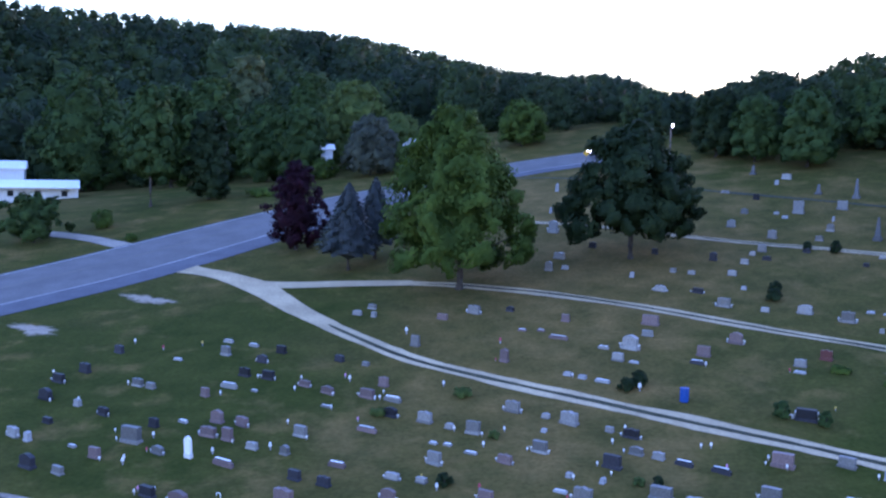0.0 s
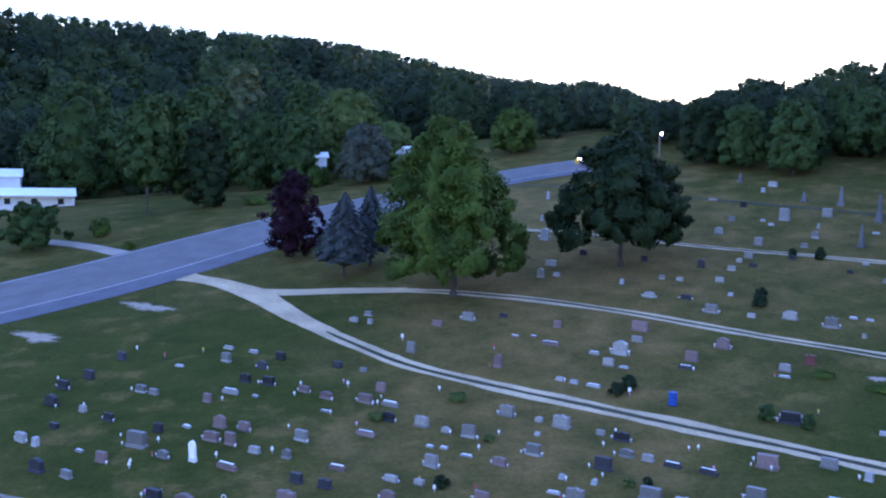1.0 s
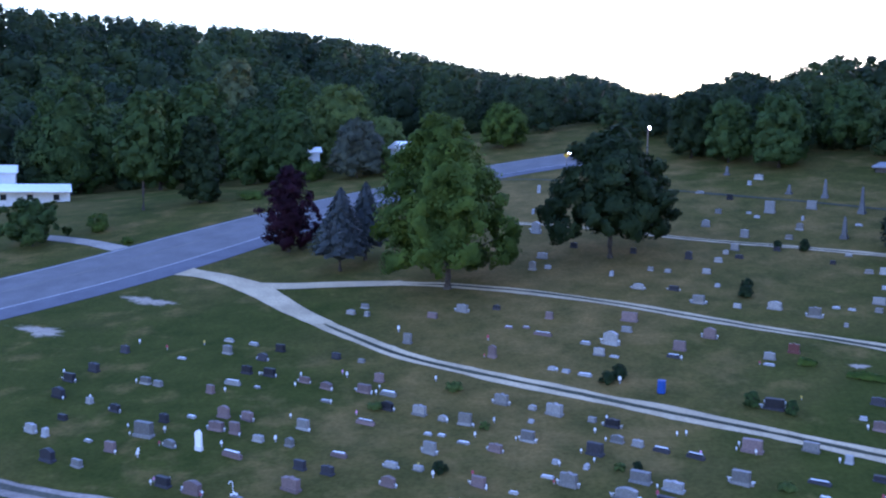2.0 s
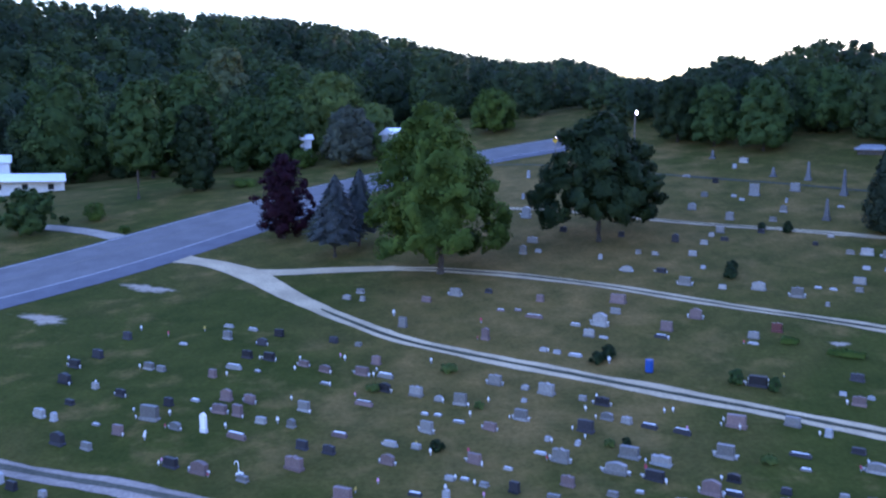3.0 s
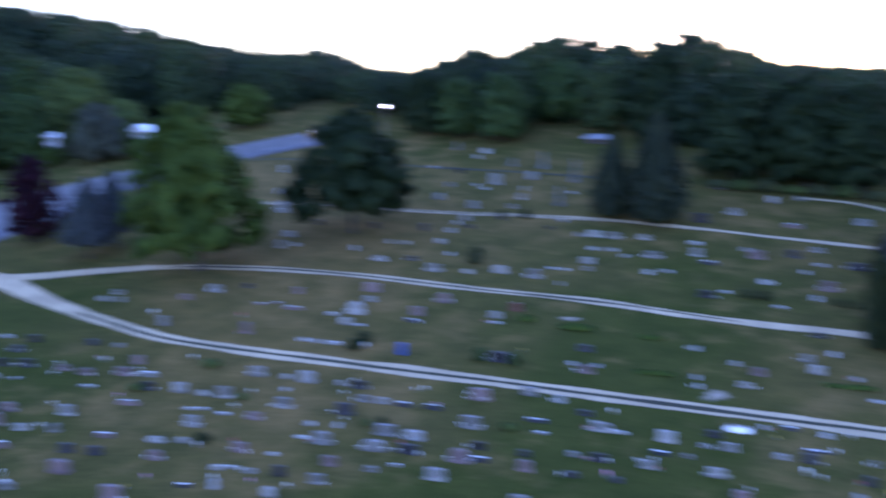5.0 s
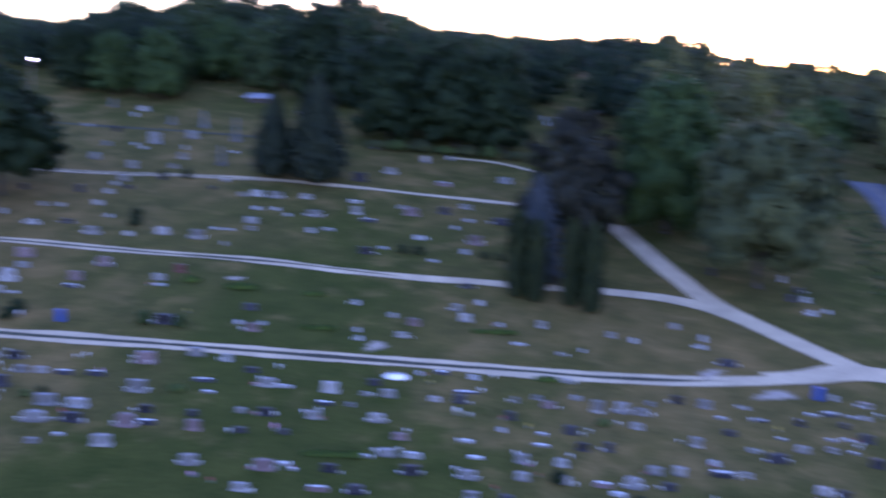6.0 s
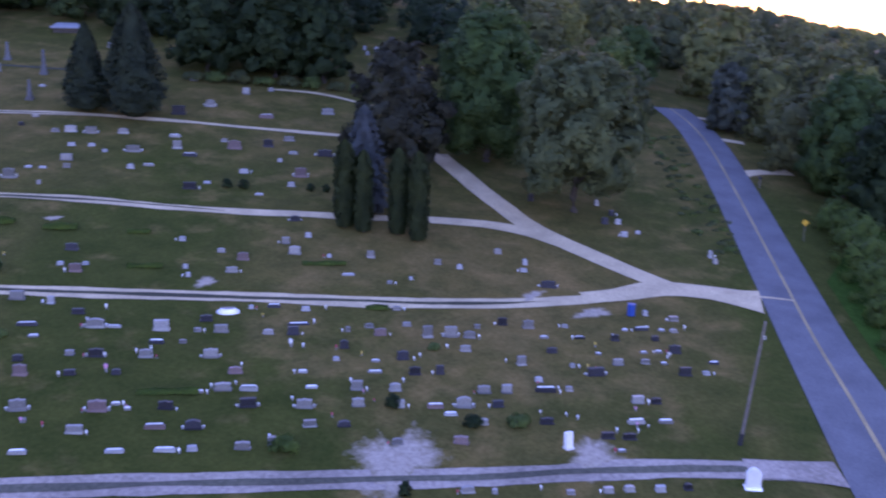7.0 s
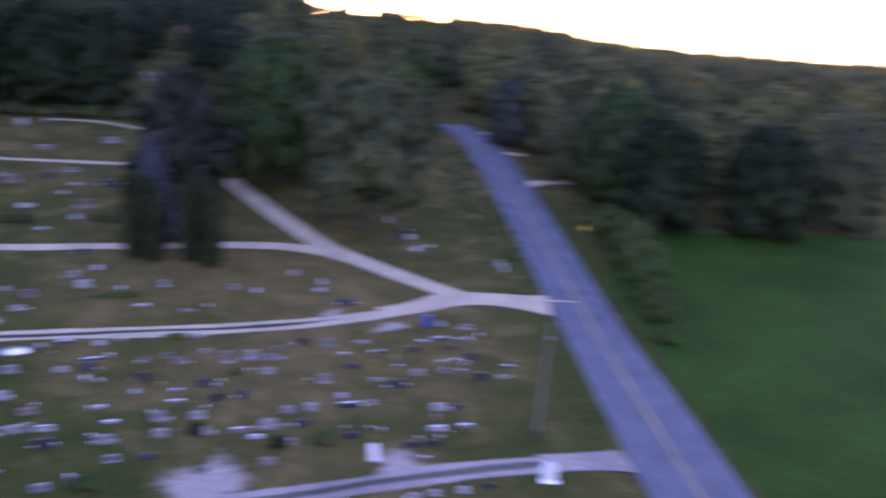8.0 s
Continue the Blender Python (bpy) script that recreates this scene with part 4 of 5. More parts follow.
PLOTS["grey", 6] = [
    (59.6, 78.8, 1.03, 0.40), (46.0, 59.9, 0.77, 0.64), (69.5, 98.1, 0.93, 0.65), (55.2, 85.1, 0.80, 0.40), (11.9, 116.0, 1.51, 1.77), (11.6, 106.4, 1.64, 0.82),
    (10.2, 102.6, 1.03, 1.19), (30.5, 113.8, 1.31, 1.05), (33.4, 108.9, 1.26, 1.18), (38.7, 117.3, 1.70, 1.80), (33.2, 118.7, 1.09, 0.73), (43.6, 117.6, 1.62, 1.26),
    (39.7, 110.1, 1.10, 1.02), (37.6, 107.2, 1.08, 0.66), (31.2, 104.7, 1.22, 0.89), (42.1, 132.8, 1.70, 0.90), (33.4, 128.1, 1.46, 0.49), (41.2, 95.1, 1.12, 0.52),
    (28.6, 101.3, 1.10, 0.63), (26.6, 98.0, 1.15, 0.61), (23.1, 99.1, 0.93, 0.46), (21.6, 100.0, 0.78, 0.47), (30.0, 103.7, 0.80, 0.56), (41.3, 100.4, 0.94, 0.39),
]
PLOTS["pink", 0] = [
    (4.0, 62.3, 1.08, 0.62), (20.0, 60.7, 1.47, 0.96), (16.0, 52.0, 1.30, 1.03), (8.0, 53.9, 0.96, 0.78), (2.7, 57.5, 1.06, 0.72), (19.6, 49.7, 0.95, 0.86),
    (10.3, 88.0, 0.76, 0.69), (6.6, 86.2, 0.75, 0.27), (8.1, 85.9, 0.68, 0.27), (17.0, 86.3, 1.57, 0.89), (4.8, 79.4, 0.76, 1.20), (19.6, 78.9, 1.14, 0.89),
    (22.6, 81.2, 1.17, 1.04), (29.0, 62.9, 1.05, 0.79), (9.3, 83.9, 1.70, 0.47), (41.1, 58.7, 1.04, 0.73), (-21.2, 64.7, 0.95, 0.79), (-14.7, 69.8, 1.07, 1.02),
    (-14.8, 67.6, 1.32, 0.77), (-13.4, 66.8, 0.92, 0.98), (-12.9, 69.1, 1.12, 0.78), (-12.9, 63.0, 1.70, 0.67), (-14.4, 58.0, 1.40, 0.92), (-8.5, 57.9, 1.45, 1.01),
]
PLOTS["pink", 1] = [
    (-6.0, 62.4, 1.23, 0.51), (-5.2, 53.4, 1.36, 0.95), (-2.7, 58.0, 1.07, 0.73), (-4.6, 67.5, 1.54, 0.55), (-5.0, 73.4, 1.30, 0.71), (-4.0, 75.4, 0.85, 0.85),
    (-16.6, 74.7, 0.78, 0.72), (-7.9, 74.5, 1.19, 0.60), (-9.7, 76.0, 1.09, 0.55), (0.1, 90.0, 1.06, 0.56), (21.6, 43.2, 1.25, 0.81), (23.4, 39.6, 1.27, 0.48),
    (30.8, 43.0, 0.98, 0.49), (42.3, 42.5, 0.97, 0.59), (38.8, 32.6, 1.09, 0.47), (37.3, 28.6, 0.99, 0.54), (63.5, 89.9, 1.70, 0.69), (55.0, 82.8, 1.58, 1.03),
    (56.5, 72.9, 1.28, 1.13),
]
PLOTS["dark", 0] = [
    (12.0, 65.3, 1.18, 0.70), (10.2, 61.2, 1.27, 0.92), (14.4, 61.2, 1.17, 0.51), (16.3, 60.1, 1.26, 0.55), (13.2, 54.1, 1.34, 0.69), (17.2, 51.7, 1.20, 0.49),
    (4.8, 53.4, 0.73, 0.77), (17.7, 53.4, 0.91, 0.59), (20.2, 51.6, 0.67, 0.49), (22.6, 56.1, 1.43, 0.38), (24.5, 49.6, 1.08, 0.65), (26.2, 56.1, 0.95, 0.43),
    (5.9, 91.3, 0.79, 0.50), (18.8, 77.4, 1.12, 0.44), (23.4, 67.0, 1.54, 0.88), (30.5, 66.9, 1.10, 0.66), (22.5, 93.7, 1.10, 0.51), (-24.9, 63.5, 1.30, 1.04),
    (-18.8, 69.4, 0.84, 0.78), (-16.4, 59.1, 1.22, 0.73), (-6.5, 59.9, 0.99, 0.70), (-8.3, 60.8, 0.96, 0.70), (-3.2, 69.9, 1.13, 0.74), (-1.0, 53.6, 0.91, 0.36),
]
PLOTS["dark", 1] = [
    (-7.7, 80.9, 0.90, 0.64), (-12.5, 83.3, 0.99, 0.72), (-13.7, 81.4, 1.03, 0.71), (-14.5, 78.5, 1.06, 0.81), (-12.6, 77.7, 1.18, 0.74), (-27.1, 80.7, 1.21, 0.89),
    (-28.4, 78.7, 1.25, 0.75), (-28.1, 75.2, 1.32, 0.96), (-22.9, 71.8, 1.04, 0.69), (-26.3, 70.7, 0.91, 0.45), (-25.8, 85.0, 1.00, 0.80), (-25.6, 57.0, 0.95, 0.62),
    (25.2, 38.4, 1.06, 0.66), (25.0, 41.3, 1.00, 0.59), (29.2, 38.9, 1.15, 0.65), (28.6, 49.3, 1.02, 0.41), (22.1, 48.2, 0.81, 0.38), (24.5, 46.8, 0.62, 0.38),
    (33.1, 50.6, 0.97, 0.54), (37.1, 45.7, 0.90, 0.69), (38.3, 46.8, 1.62, 0.22), (38.4, 50.1, 1.00, 0.39), (38.9, 42.2, 0.68, 0.68), (41.3, 38.8, 0.88, 0.72),
]
PLOTS["dark", 2] = [
    (40.6, 36.7, 0.85, 0.65), (42.1, 35.9, 0.61, 0.66), (32.7, 33.9, 0.82, 0.41), (51.1, 34.1, 0.81, 0.43), (42.3, 30.6, 0.82, 0.48), (43.4, 27.4, 0.94, 0.47),
    (51.2, 30.1, 1.30, 0.62), (46.4, 30.3, 1.49, 0.55), (56.7, 33.0, 0.67, 0.56), (59.9, 33.1, 1.15, 0.40), (59.0, 29.3, 0.94, 0.72), (56.7, 26.7, 0.95, 0.69),
    (60.1, 26.7, 0.76, 0.27), (51.6, 25.3, 0.75, 0.45), (45.3, 24.1, 0.93, 0.46), (46.4, 23.3, 0.93, 0.46), (51.2, 39.2, 0.79, 0.62), (44.8, 17.8, 0.52, 0.43),
    (59.4, 31.4, 0.56, 0.45), (54.6, 34.6, 0.83, 0.28), (59.5, 42.3, 1.36, 0.62), (55.3, 95.0, 1.70, 1.11), (49.8, 82.7, 1.53, 0.54), (58.5, 81.8, 1.20, 0.96),
]
PLOTS["dark", 3] = [
    (62.3, 76.9, 1.70, 0.80), (45.4, 74.9, 1.42, 0.71), (49.6, 63.8, 1.01, 0.54), (15.3, 109.5, 1.09, 0.76), (21.0, 106.0, 0.90, 0.74), (26.0, 102.8, 1.04, 1.12),
    (36.0, 124.1, 1.04, 0.85), (35.2, 103.6, 0.97, 0.56), (30.9, 102.0, 1.19, 0.55), (39.0, 98.4, 0.77, 0.46),
]
PLOTS["vase", 0] = [
    (10.7, 64.4, 0.25, 0.42), (15.9, 63.4, 0.68, 0.37), (16.5, 63.4, 0.53, 0.42), (3.0, 52.9, 0.25, 0.41), (5.1, 51.6, 0.25, 0.44), (28.1, 55.7, 0.38, 0.47),
    (10.0, 60.1, 0.25, 0.35), (4.7, 83.4, 0.33, 0.53), (25.7, 68.3, 0.28, 0.34), (-19.1, 63.5, 0.52, 0.52), (-10.4, 65.1, 0.27, 0.53), (0.0, 58.9, 0.44, 0.49),
    (-3.2, 55.3, 0.25, 0.42), (-6.5, 76.5, 0.61, 0.55), (-2.8, 86.6, 0.41, 0.68), (-25.1, 87.1, 0.34, 0.48), (-22.3, 85.2, 0.27, 0.47), (-19.3, 85.9, 0.34, 0.47),
    (-29.4, 80.4, 0.25, 0.44), (-15.5, 74.7, 0.25, 0.42), (-10.3, 75.1, 0.25, 0.42), (-5.3, 69.1, 0.28, 0.39), (0.3, 74.9, 0.30, 0.48), (-18.3, 67.5, 0.33, 0.49),
]
PLOTS["vase", 1] = [
    (-13.9, 64.7, 0.26, 0.48), (-3.9, 73.9, 0.36, 0.36), (-9.9, 69.1, 0.25, 0.39), (24.1, 47.3, 0.25, 0.62), (39.3, 46.3, 0.33, 0.43), (41.4, 47.8, 0.25, 0.39),
    (35.9, 44.2, 0.62, 0.78), (32.7, 35.1, 0.25, 0.37), (39.2, 40.6, 0.36, 0.41), (31.8, 38.0, 0.25, 0.38), (36.3, 38.0, 0.25, 0.39), (39.2, 36.2, 0.25, 0.39),
    (36.1, 36.4, 0.29, 0.34), (30.0, 41.6, 0.33, 0.33), (30.7, 40.4, 0.25, 0.33), (27.8, 48.5, 0.30, 0.40), (18.3, 43.1, 0.25, 0.39), (36.8, 49.1, 0.27, 0.33),
    (26.2, 54.6, 0.25, 0.37), (28.1, 55.7, 0.25, 0.32), (31.6, 43.5, 0.25, 0.35), (23.1, 42.5, 0.25, 0.27), (45.0, 38.4, 0.48, 0.37), (62.9, 31.3, 0.25, 0.46),
]
PLOTS["vase", 2] = [
    (45.4, 26.6, 0.25, 0.38), (45.1, 27.3, 0.25, 0.33), (43.9, 28.4, 0.25, 0.33), (47.9, 23.9, 0.25, 0.43), (48.5, 23.5, 0.25, 0.28), (37.6, 22.4, 0.25, 0.38),
    (47.3, 30.0, 0.25, 0.35), (46.6, 31.2, 0.25, 0.35), (54.5, 33.0, 0.33, 0.44), (47.1, 34.7, 0.26, 0.31), (58.1, 29.1, 0.25, 0.38),
]
PLOTS["white", 0] = [
    (6.9, 58.3, 0.88, 0.24), (7.6, 60.2, 0.40, 0.30), (9.4, 59.3, 0.35, 0.40), (0.8, 52.9, 0.45, 0.77), (25.3, 58.6, 0.54, 0.59), (6.7, 66.6, 0.38, 0.27),
    (14.3, 78.1, 0.81, 0.19), (9.2, 76.2, 0.67, 0.31), (10.2, 75.5, 0.67, 0.30), (11.5, 74.6, 1.20, 0.36), (25.5, 74.9, 0.91, 0.18), (28.6, 64.7, 0.54, 0.27),
    (30.2, 63.8, 0.53, 0.26), (26.6, 94.0, 0.52, 0.37), (40.9, 90.5, 0.79, 0.36), (42.6, 89.6, 0.78, 0.35), (36.0, 85.8, 0.68, 0.27), (34.9, 86.5, 0.69, 0.27),
    (36.4, 59.5, 0.42, 0.36), (35.8, 58.0, 0.41, 0.35), (46.7, 52.1, 1.03, 0.24), (50.6, 49.0, 0.30, 0.24), (47.5, 55.8, 0.44, 0.31), (-26.5, 67.7, 0.55, 0.77),
]
PLOTS["white", 1] = [
    (-20.5, 82.7, 0.85, 0.26), (-26.7, 58.0, 0.62, 0.82), (-21.0, 54.3, 0.55, 0.32), (20.4, 38.5, 1.09, 0.34), (22.7, 37.1, 1.27, 0.38), (24.0, 36.4, 0.64, 0.34),
    (40.1, 48.5, 0.67, 0.33), (34.5, 40.8, 0.64, 0.25), (37.4, 41.1, 0.46, 0.25), (33.8, 38.8, 0.82, 0.19), (36.9, 50.8, 0.39, 0.28), (39.0, 31.4, 0.85, 0.33),
    (47.1, 31.6, 0.56, 0.36), (58.2, 26.0, 0.53, 0.27), (43.3, 18.6, 0.64, 0.38), (62.4, 34.7, 0.41, 0.47), (60.0, 45.6, 0.63, 0.32), (55.6, 48.7, 0.50, 0.44),
    (61.2, 46.6, 0.39, 0.58), (77.9, 39.5, 0.34, 0.82), (60.1, 121.9, 0.80, 1.00), (43.0, 87.5, 0.53, 0.30), (43.1, 82.2, 0.73, 0.51), (57.1, 77.5, 0.54, 0.39),
]
PLOTS["white", 2] = [
    (54.2, 71.2, 0.73, 0.51), (52.1, 76.3, 0.97, 0.45), (50.2, 70.6, 0.85, 0.28), (47.5, 75.4, 0.72, 0.29), (38.9, 64.5, 0.57, 0.38), (48.5, 60.2, 0.59, 0.46),
    (14.2, 135.6, 0.51, 1.33), (12.4, 124.6, 0.38, 0.85), (11.8, 102.8, 0.95, 0.48), (17.6, 99.1, 0.54, 0.69), (36.4, 117.6, 0.81, 0.36), (36.8, 115.8, 0.89, 0.35),
    (41.2, 113.5, 0.35, 0.70), (46.1, 110.1, 1.02, 0.34), (40.2, 130.4, 0.69, 0.69),
]
PLOTS["red", 0] = [
    (28.1, 77.1, 0.99, 0.93),
]
PLOTS["shaft", 0] = [
    (-15.3, 64.3, 0.58, 1.37),
]
PLOTS["obelisk", 0] = [
    (46.6, 121.7, 0.65, 2.79), (48.1, 114.4, 0.70, 3.74), (43.0, 106.1, 0.58, 2.88), (39.1, 136.8, 0.41, 1.44), (43.3, 124.6, 0.47, 1.42),
]


PLOTS["vase", 3] = [
    (24.9, 49.2, 0.3, 0.4), (26.8, 48.6, 0.3, 0.4), (27.5, 47.9, 0.3, 0.45), (17.5, 44.2, 0.3, 0.4), (28.5, 42.0, 0.3, 0.4), (36.5, 43.6, 0.3, 0.42), (56.6, 33.1, 0.3, 0.5), (51.5, 30.3, 0.3, 0.5),
    (51.4, 31.0, 0.3, 0.4), (57.6, 28.9, 0.3, 0.35), (59.2, 29.1, 0.3, 0.4), (60.4, 32.9, 0.3, 0.35), (49.5, 25.3, 0.3, 0.4),
]
PLOTS["vase", 4] = [
    (47.4, 23.4, 0.3, 0.4), (46.3, 24.2, 0.3, 0.4), (47.8, 29.6, 0.3, 0.3), (30.6, 43.1, 0.4, 0.45), (28.2, 35.0, 0.3, 0.4), (41.8, 38.2, 0.3, 0.35), (42.5, 38.4, 0.3, 0.35), (36.0, 35.2, 0.3, 0.3),
    (-0.9, 60.4, 0.4, 0.35), (-25.5, 74.5, 0.3, 0.4), (-21.1, 68.6, 0.3, 0.35), (-18.7, 69.5, 0.3, 0.35), (-17.1, 59.7, 0.3, 0.4),
]
PLOTS["vase", 5] = [
    (13.8, 72.7, 0.4, 0.7),    (-16.1, 59.6, 0.3, 0.4), (-10.1, 77.2, 0.3, 0.4), (-6.9, 77.3, 0.3, 0.4), (-19.2, 64.1, 0.3, 0.45), (4.2, 66.8, 0.3, 0.4), (2.8, 64.5, 0.3, 0.45), (2.4, 58.8, 0.3, 0.45), (-4.5, 54.3, 0.3, 0.4),
    (0.8, 54.0, 0.3, 0.45), (20.1, 60.2, 0.3, 0.4), (19.4, 61.5, 0.3, 0.4), (16.7, 60.4, 0.3, 0.4), (11.8, 66.4, 0.3, 0.4), (23.0, 67.9, 0.3, 0.35), (24.3, 67.5, 0.3, 0.35), (12.9, 55.2, 0.3, 0.5),
]
PLOTS["grey", 7] = [
    (22.3, 54.3, 0.7, 0.2), (22.8, 43.3, 0.6, 0.2), (23.1, 42.4, 0.4, 0.15), (39.5, 39.5, 0.6, 0.2), (58.7, 33.7, 0.5, 0.2), (61.2, 32.2, 0.5, 0.18), (56.9, 30.5, 0.5, 0.2), (58.0, 30.0, 0.5, 0.2), (53.8, 32.1, 0.4, 0.15),
    (56.8, 28.6, 0.45, 0.18), (44.8, 22.6, 0.5, 0.18), (-0.3, 65.3, 0.6, 0.2), (0.6, 65.0, 0.6, 0.2), (2.0, 55.3, 0.6, 0.2), (4.7, 56.4, 0.6, 0.2), (-23.2, 66.5, 0.7, 0.25), (-7.7, 71.9, 0.9, 0.25), (-17.0, 70.0, 0.8, 0.3),
]
PLOTS["white", 9] = [(76.6, 49.2, 0.6, 0.6), (74.6, 46.8, 0.7, 0.5), (76.4, 46.6, 0.5, 0.35), (78.6, 53.6, 0.4, 0.7)]
PLOTS["white", 10] = [(90.9, 106.5, 0.7, 0.7), (93.2, 107.4, 0.8, 0.9), (92.0, 108.6, 0.6, 0.8)]
PLOTS["dark", 9] = [(75.4, 49.8, 0.7, 0.8), (77.8, 51.0, 0.5, 0.6), (73.2, 57.5, 0.6, 0.9)]

HEADING = radians(-33)
made_first = {}


def set_down(key, builder, x, y, sx, sy, sz, turn, dip=0.0):
    """The first of a kind is built, every other is a copy of it."""
    rot = Euler((dip, 0, turn)).to_matrix().to_4x4()
    m = Matrix.Translation(spot(x, y, -0.02)) @ rot @ Matrix.Diagonal((sx, sy, sz, 1))
    if key not in made_first:
        made_first[key] = builder()
        made_first[key].matrix_basis = m
        return made_first[key]
    src = made_first[key]
    ob = copy_thing(src, Matrix.Identity(4))
    ob.matrix_basis = m
    return ob


def stone_kind(colour, w, h, k):
    ratio = h / w
    shape = "marker" if ratio < 0.42 else ("peaked" if ratio > 1.15 else ("serpentine", "flat", "arched", "serpentine", "flat")[k % 5])
    mats = {"grey": GRANITE, "pink": PINK, "dark": BLACK, "white": MARBLE, "red": RED}
    stuff = {"grey": "pale grey granite", "pink": "pinkish brown granite", "dark": "dark polished granite", "white": "white marble", "red": "deep red granite"}
    vases = 2 if (w > 0.95 and k % 2 == 0 and shape != "marker") else 0
    words = {"marker": "low {} grave marker set in the lawn", "serpentine": "{} headstone with a curved top", "flat": "{} headstone with a straight top", "arched": "{} headstone with a rounded top", "peaked": "slim {} headstone with a pointed top"}
    label = words[shape].format(stuff[colour]) + (" and flower vases" if vases else "")
    return (colour, shape, vases), lambda: gravestone(shape, mats[colour], label, vases)


placer = np.random.default_rng(77)
for (colour, _), plots in PLOTS.items():
    for k, (x, y, w, h) in enumerate(plots):
        turn = HEADING + placer.normal(0, 0.05)
        w, h = (w * 0.74, h * 0.8) if y > 95 else (w * 0.95, h * 0.9)
        if colour == "vase":
            mat, word = ((FLOWER_WHITE, "white"), (FLOWER_WHITE, "white"), (FLOWER_WHITE, "white"), (FLOWER_PINK, "pink"), (FLOWER_WHITE, "white"), (FLOWER_WHITE, "white"), (FLOWER_WHITE, "white"), (FLOWER_RED, "red"), (FLOWER_YELLOW, "yellow"))[k % 9]
            s = min(max(h * 0.95, 0.24), 0.55)
            set_down(("vase", word), lambda: flower_vase(mat, "pot of %s flowers standing at a grave" % word), x, y, s * 0.6, s * 0.6, s, turn)
        elif colour == "obelisk":
            set_down("obelisk", obelisk, x, y, 0.8, 0.8, min(h, 3.3), turn)
        elif colour == "shaft":
            set_down("shaft", lambda: gravestone("peaked", PALE_AND_LIT_TOPS, "tall white marble tablet, slightly tilted"), x, y, 0.56, 0.6, 1.4, turn, 0.06)
        else:
            key, builder = stone_kind(colour, w, h, k)
            low = key[1] == "marker"
            tall = max(0.16, h * (0.75 if low else 0.95))
            set_down(key, builder, x, y, w, 0.55 if low else max(0.85, w * 0.85), tall, turn, placer.normal(0, 0.02))
            if y < 80 and k % 3 == 1:
                side = placer.choice((-1, 1)) * (w * 0.5 + 0.22)
                mat, word = ((FLOWER_WHITE, "white"), (FLOWER_WHITE, "white"), (FLOWER_WHITE, "white"), (FLOWER_RED, "red"))[(k // 3) % 4]
                b = placer.uniform(0.24, 0.36)
                set_down(("vase", word), lambda: flower_vase(mat, "pot of %s flowers standing at a grave" % word), x + side * math.cos(turn) + 0.25 * math.sin(turn), y + side * math.sin(turn) - 0.25 * math.cos(turn), b * 0.6, b * 0.6, b, turn)


def rounded_monument(name, x, y, w, h, d, turn, tilt, label, kind):
    ob = new(name)
    bm = bmesh.new()
    block(bm, w * 1.15, d * 1.8, 0.14, -0.04, 0, 0.02)
    part("base", bm, PALE_AND_LIT_TOPS, ob)
    bm = bmesh.new()
    slab(bm, top_outline(kind, w, h), d, 0.1)
    part("tablet", bm, PALE_AND_LIT_TOPS, ob)
    ob.matrix_basis = Matrix.Translation(spot(x, y)) @ Euler((tilt, 0.0, turn)).to_matrix().to_4x4()
    return tagged(ob, label, "monument")


rounded_monument("white_monument", 48.1, 15.7, 0.85, 1.15, 0.35, HEADING - 0.2, 0.0, "white round-topped monument beside the gravel lane", "arched")
rounded_monument("white_monument", 42.3, 24.6, 0.5, 0.92, 0.26, HEADING + 0.4, -0.08, "white upright slab leaning beside a sandy patch", "flat")


def shepherd_hook(x, y):
    """A tall bent rod with a basket of flowers hanging from its crook."""
    ob = new("shepherd_hook")
    bm = bmesh.new()
    arc = [(0.2 - 0.2 * math.cos(a), 0, 1.15 + 0.2 * math.sin(a)) for a in np.linspace(0, math.pi * 1.05, 9)]
    tube(bm, [(0, 0, -0.15), (0, 0, 0.6)] + arc, [0.028] * 11, 6)
    part("rod", bm, STEEL_WHITE, ob, "white-painted bent rod")
    bm = bmesh.new()
    flowers(bm, 0.05, -0.1, 0.22, 0.24, np.random.default_rng(3), 30)
    part("bouquet", bm, FLOWER_WHITE, ob)
    bm = bmesh.new()
    pot_mesh(bm, 0.05, -0.1, 0.17, 0.2)
    part("pot", bm, POT, ob)
    ob.matrix_basis = Matrix.Translation(spot(x, y)) @ Euler((0, 0.06, HEADING + math.pi)).to_matrix().to_4x4() @ Matrix.Scale(0.8, 4)
    tagged(ob, "white shepherd's hook over a pot of flowers", "plant hook")


STEEL_WHITE = speckled("white_painted_steel", (0.7, 0.7, 0.7), (0.85, 0.85, 0.85), 8.0, 0.5, 0, 0, 0.15)
shepherd_hook(-11.75, 56.9)


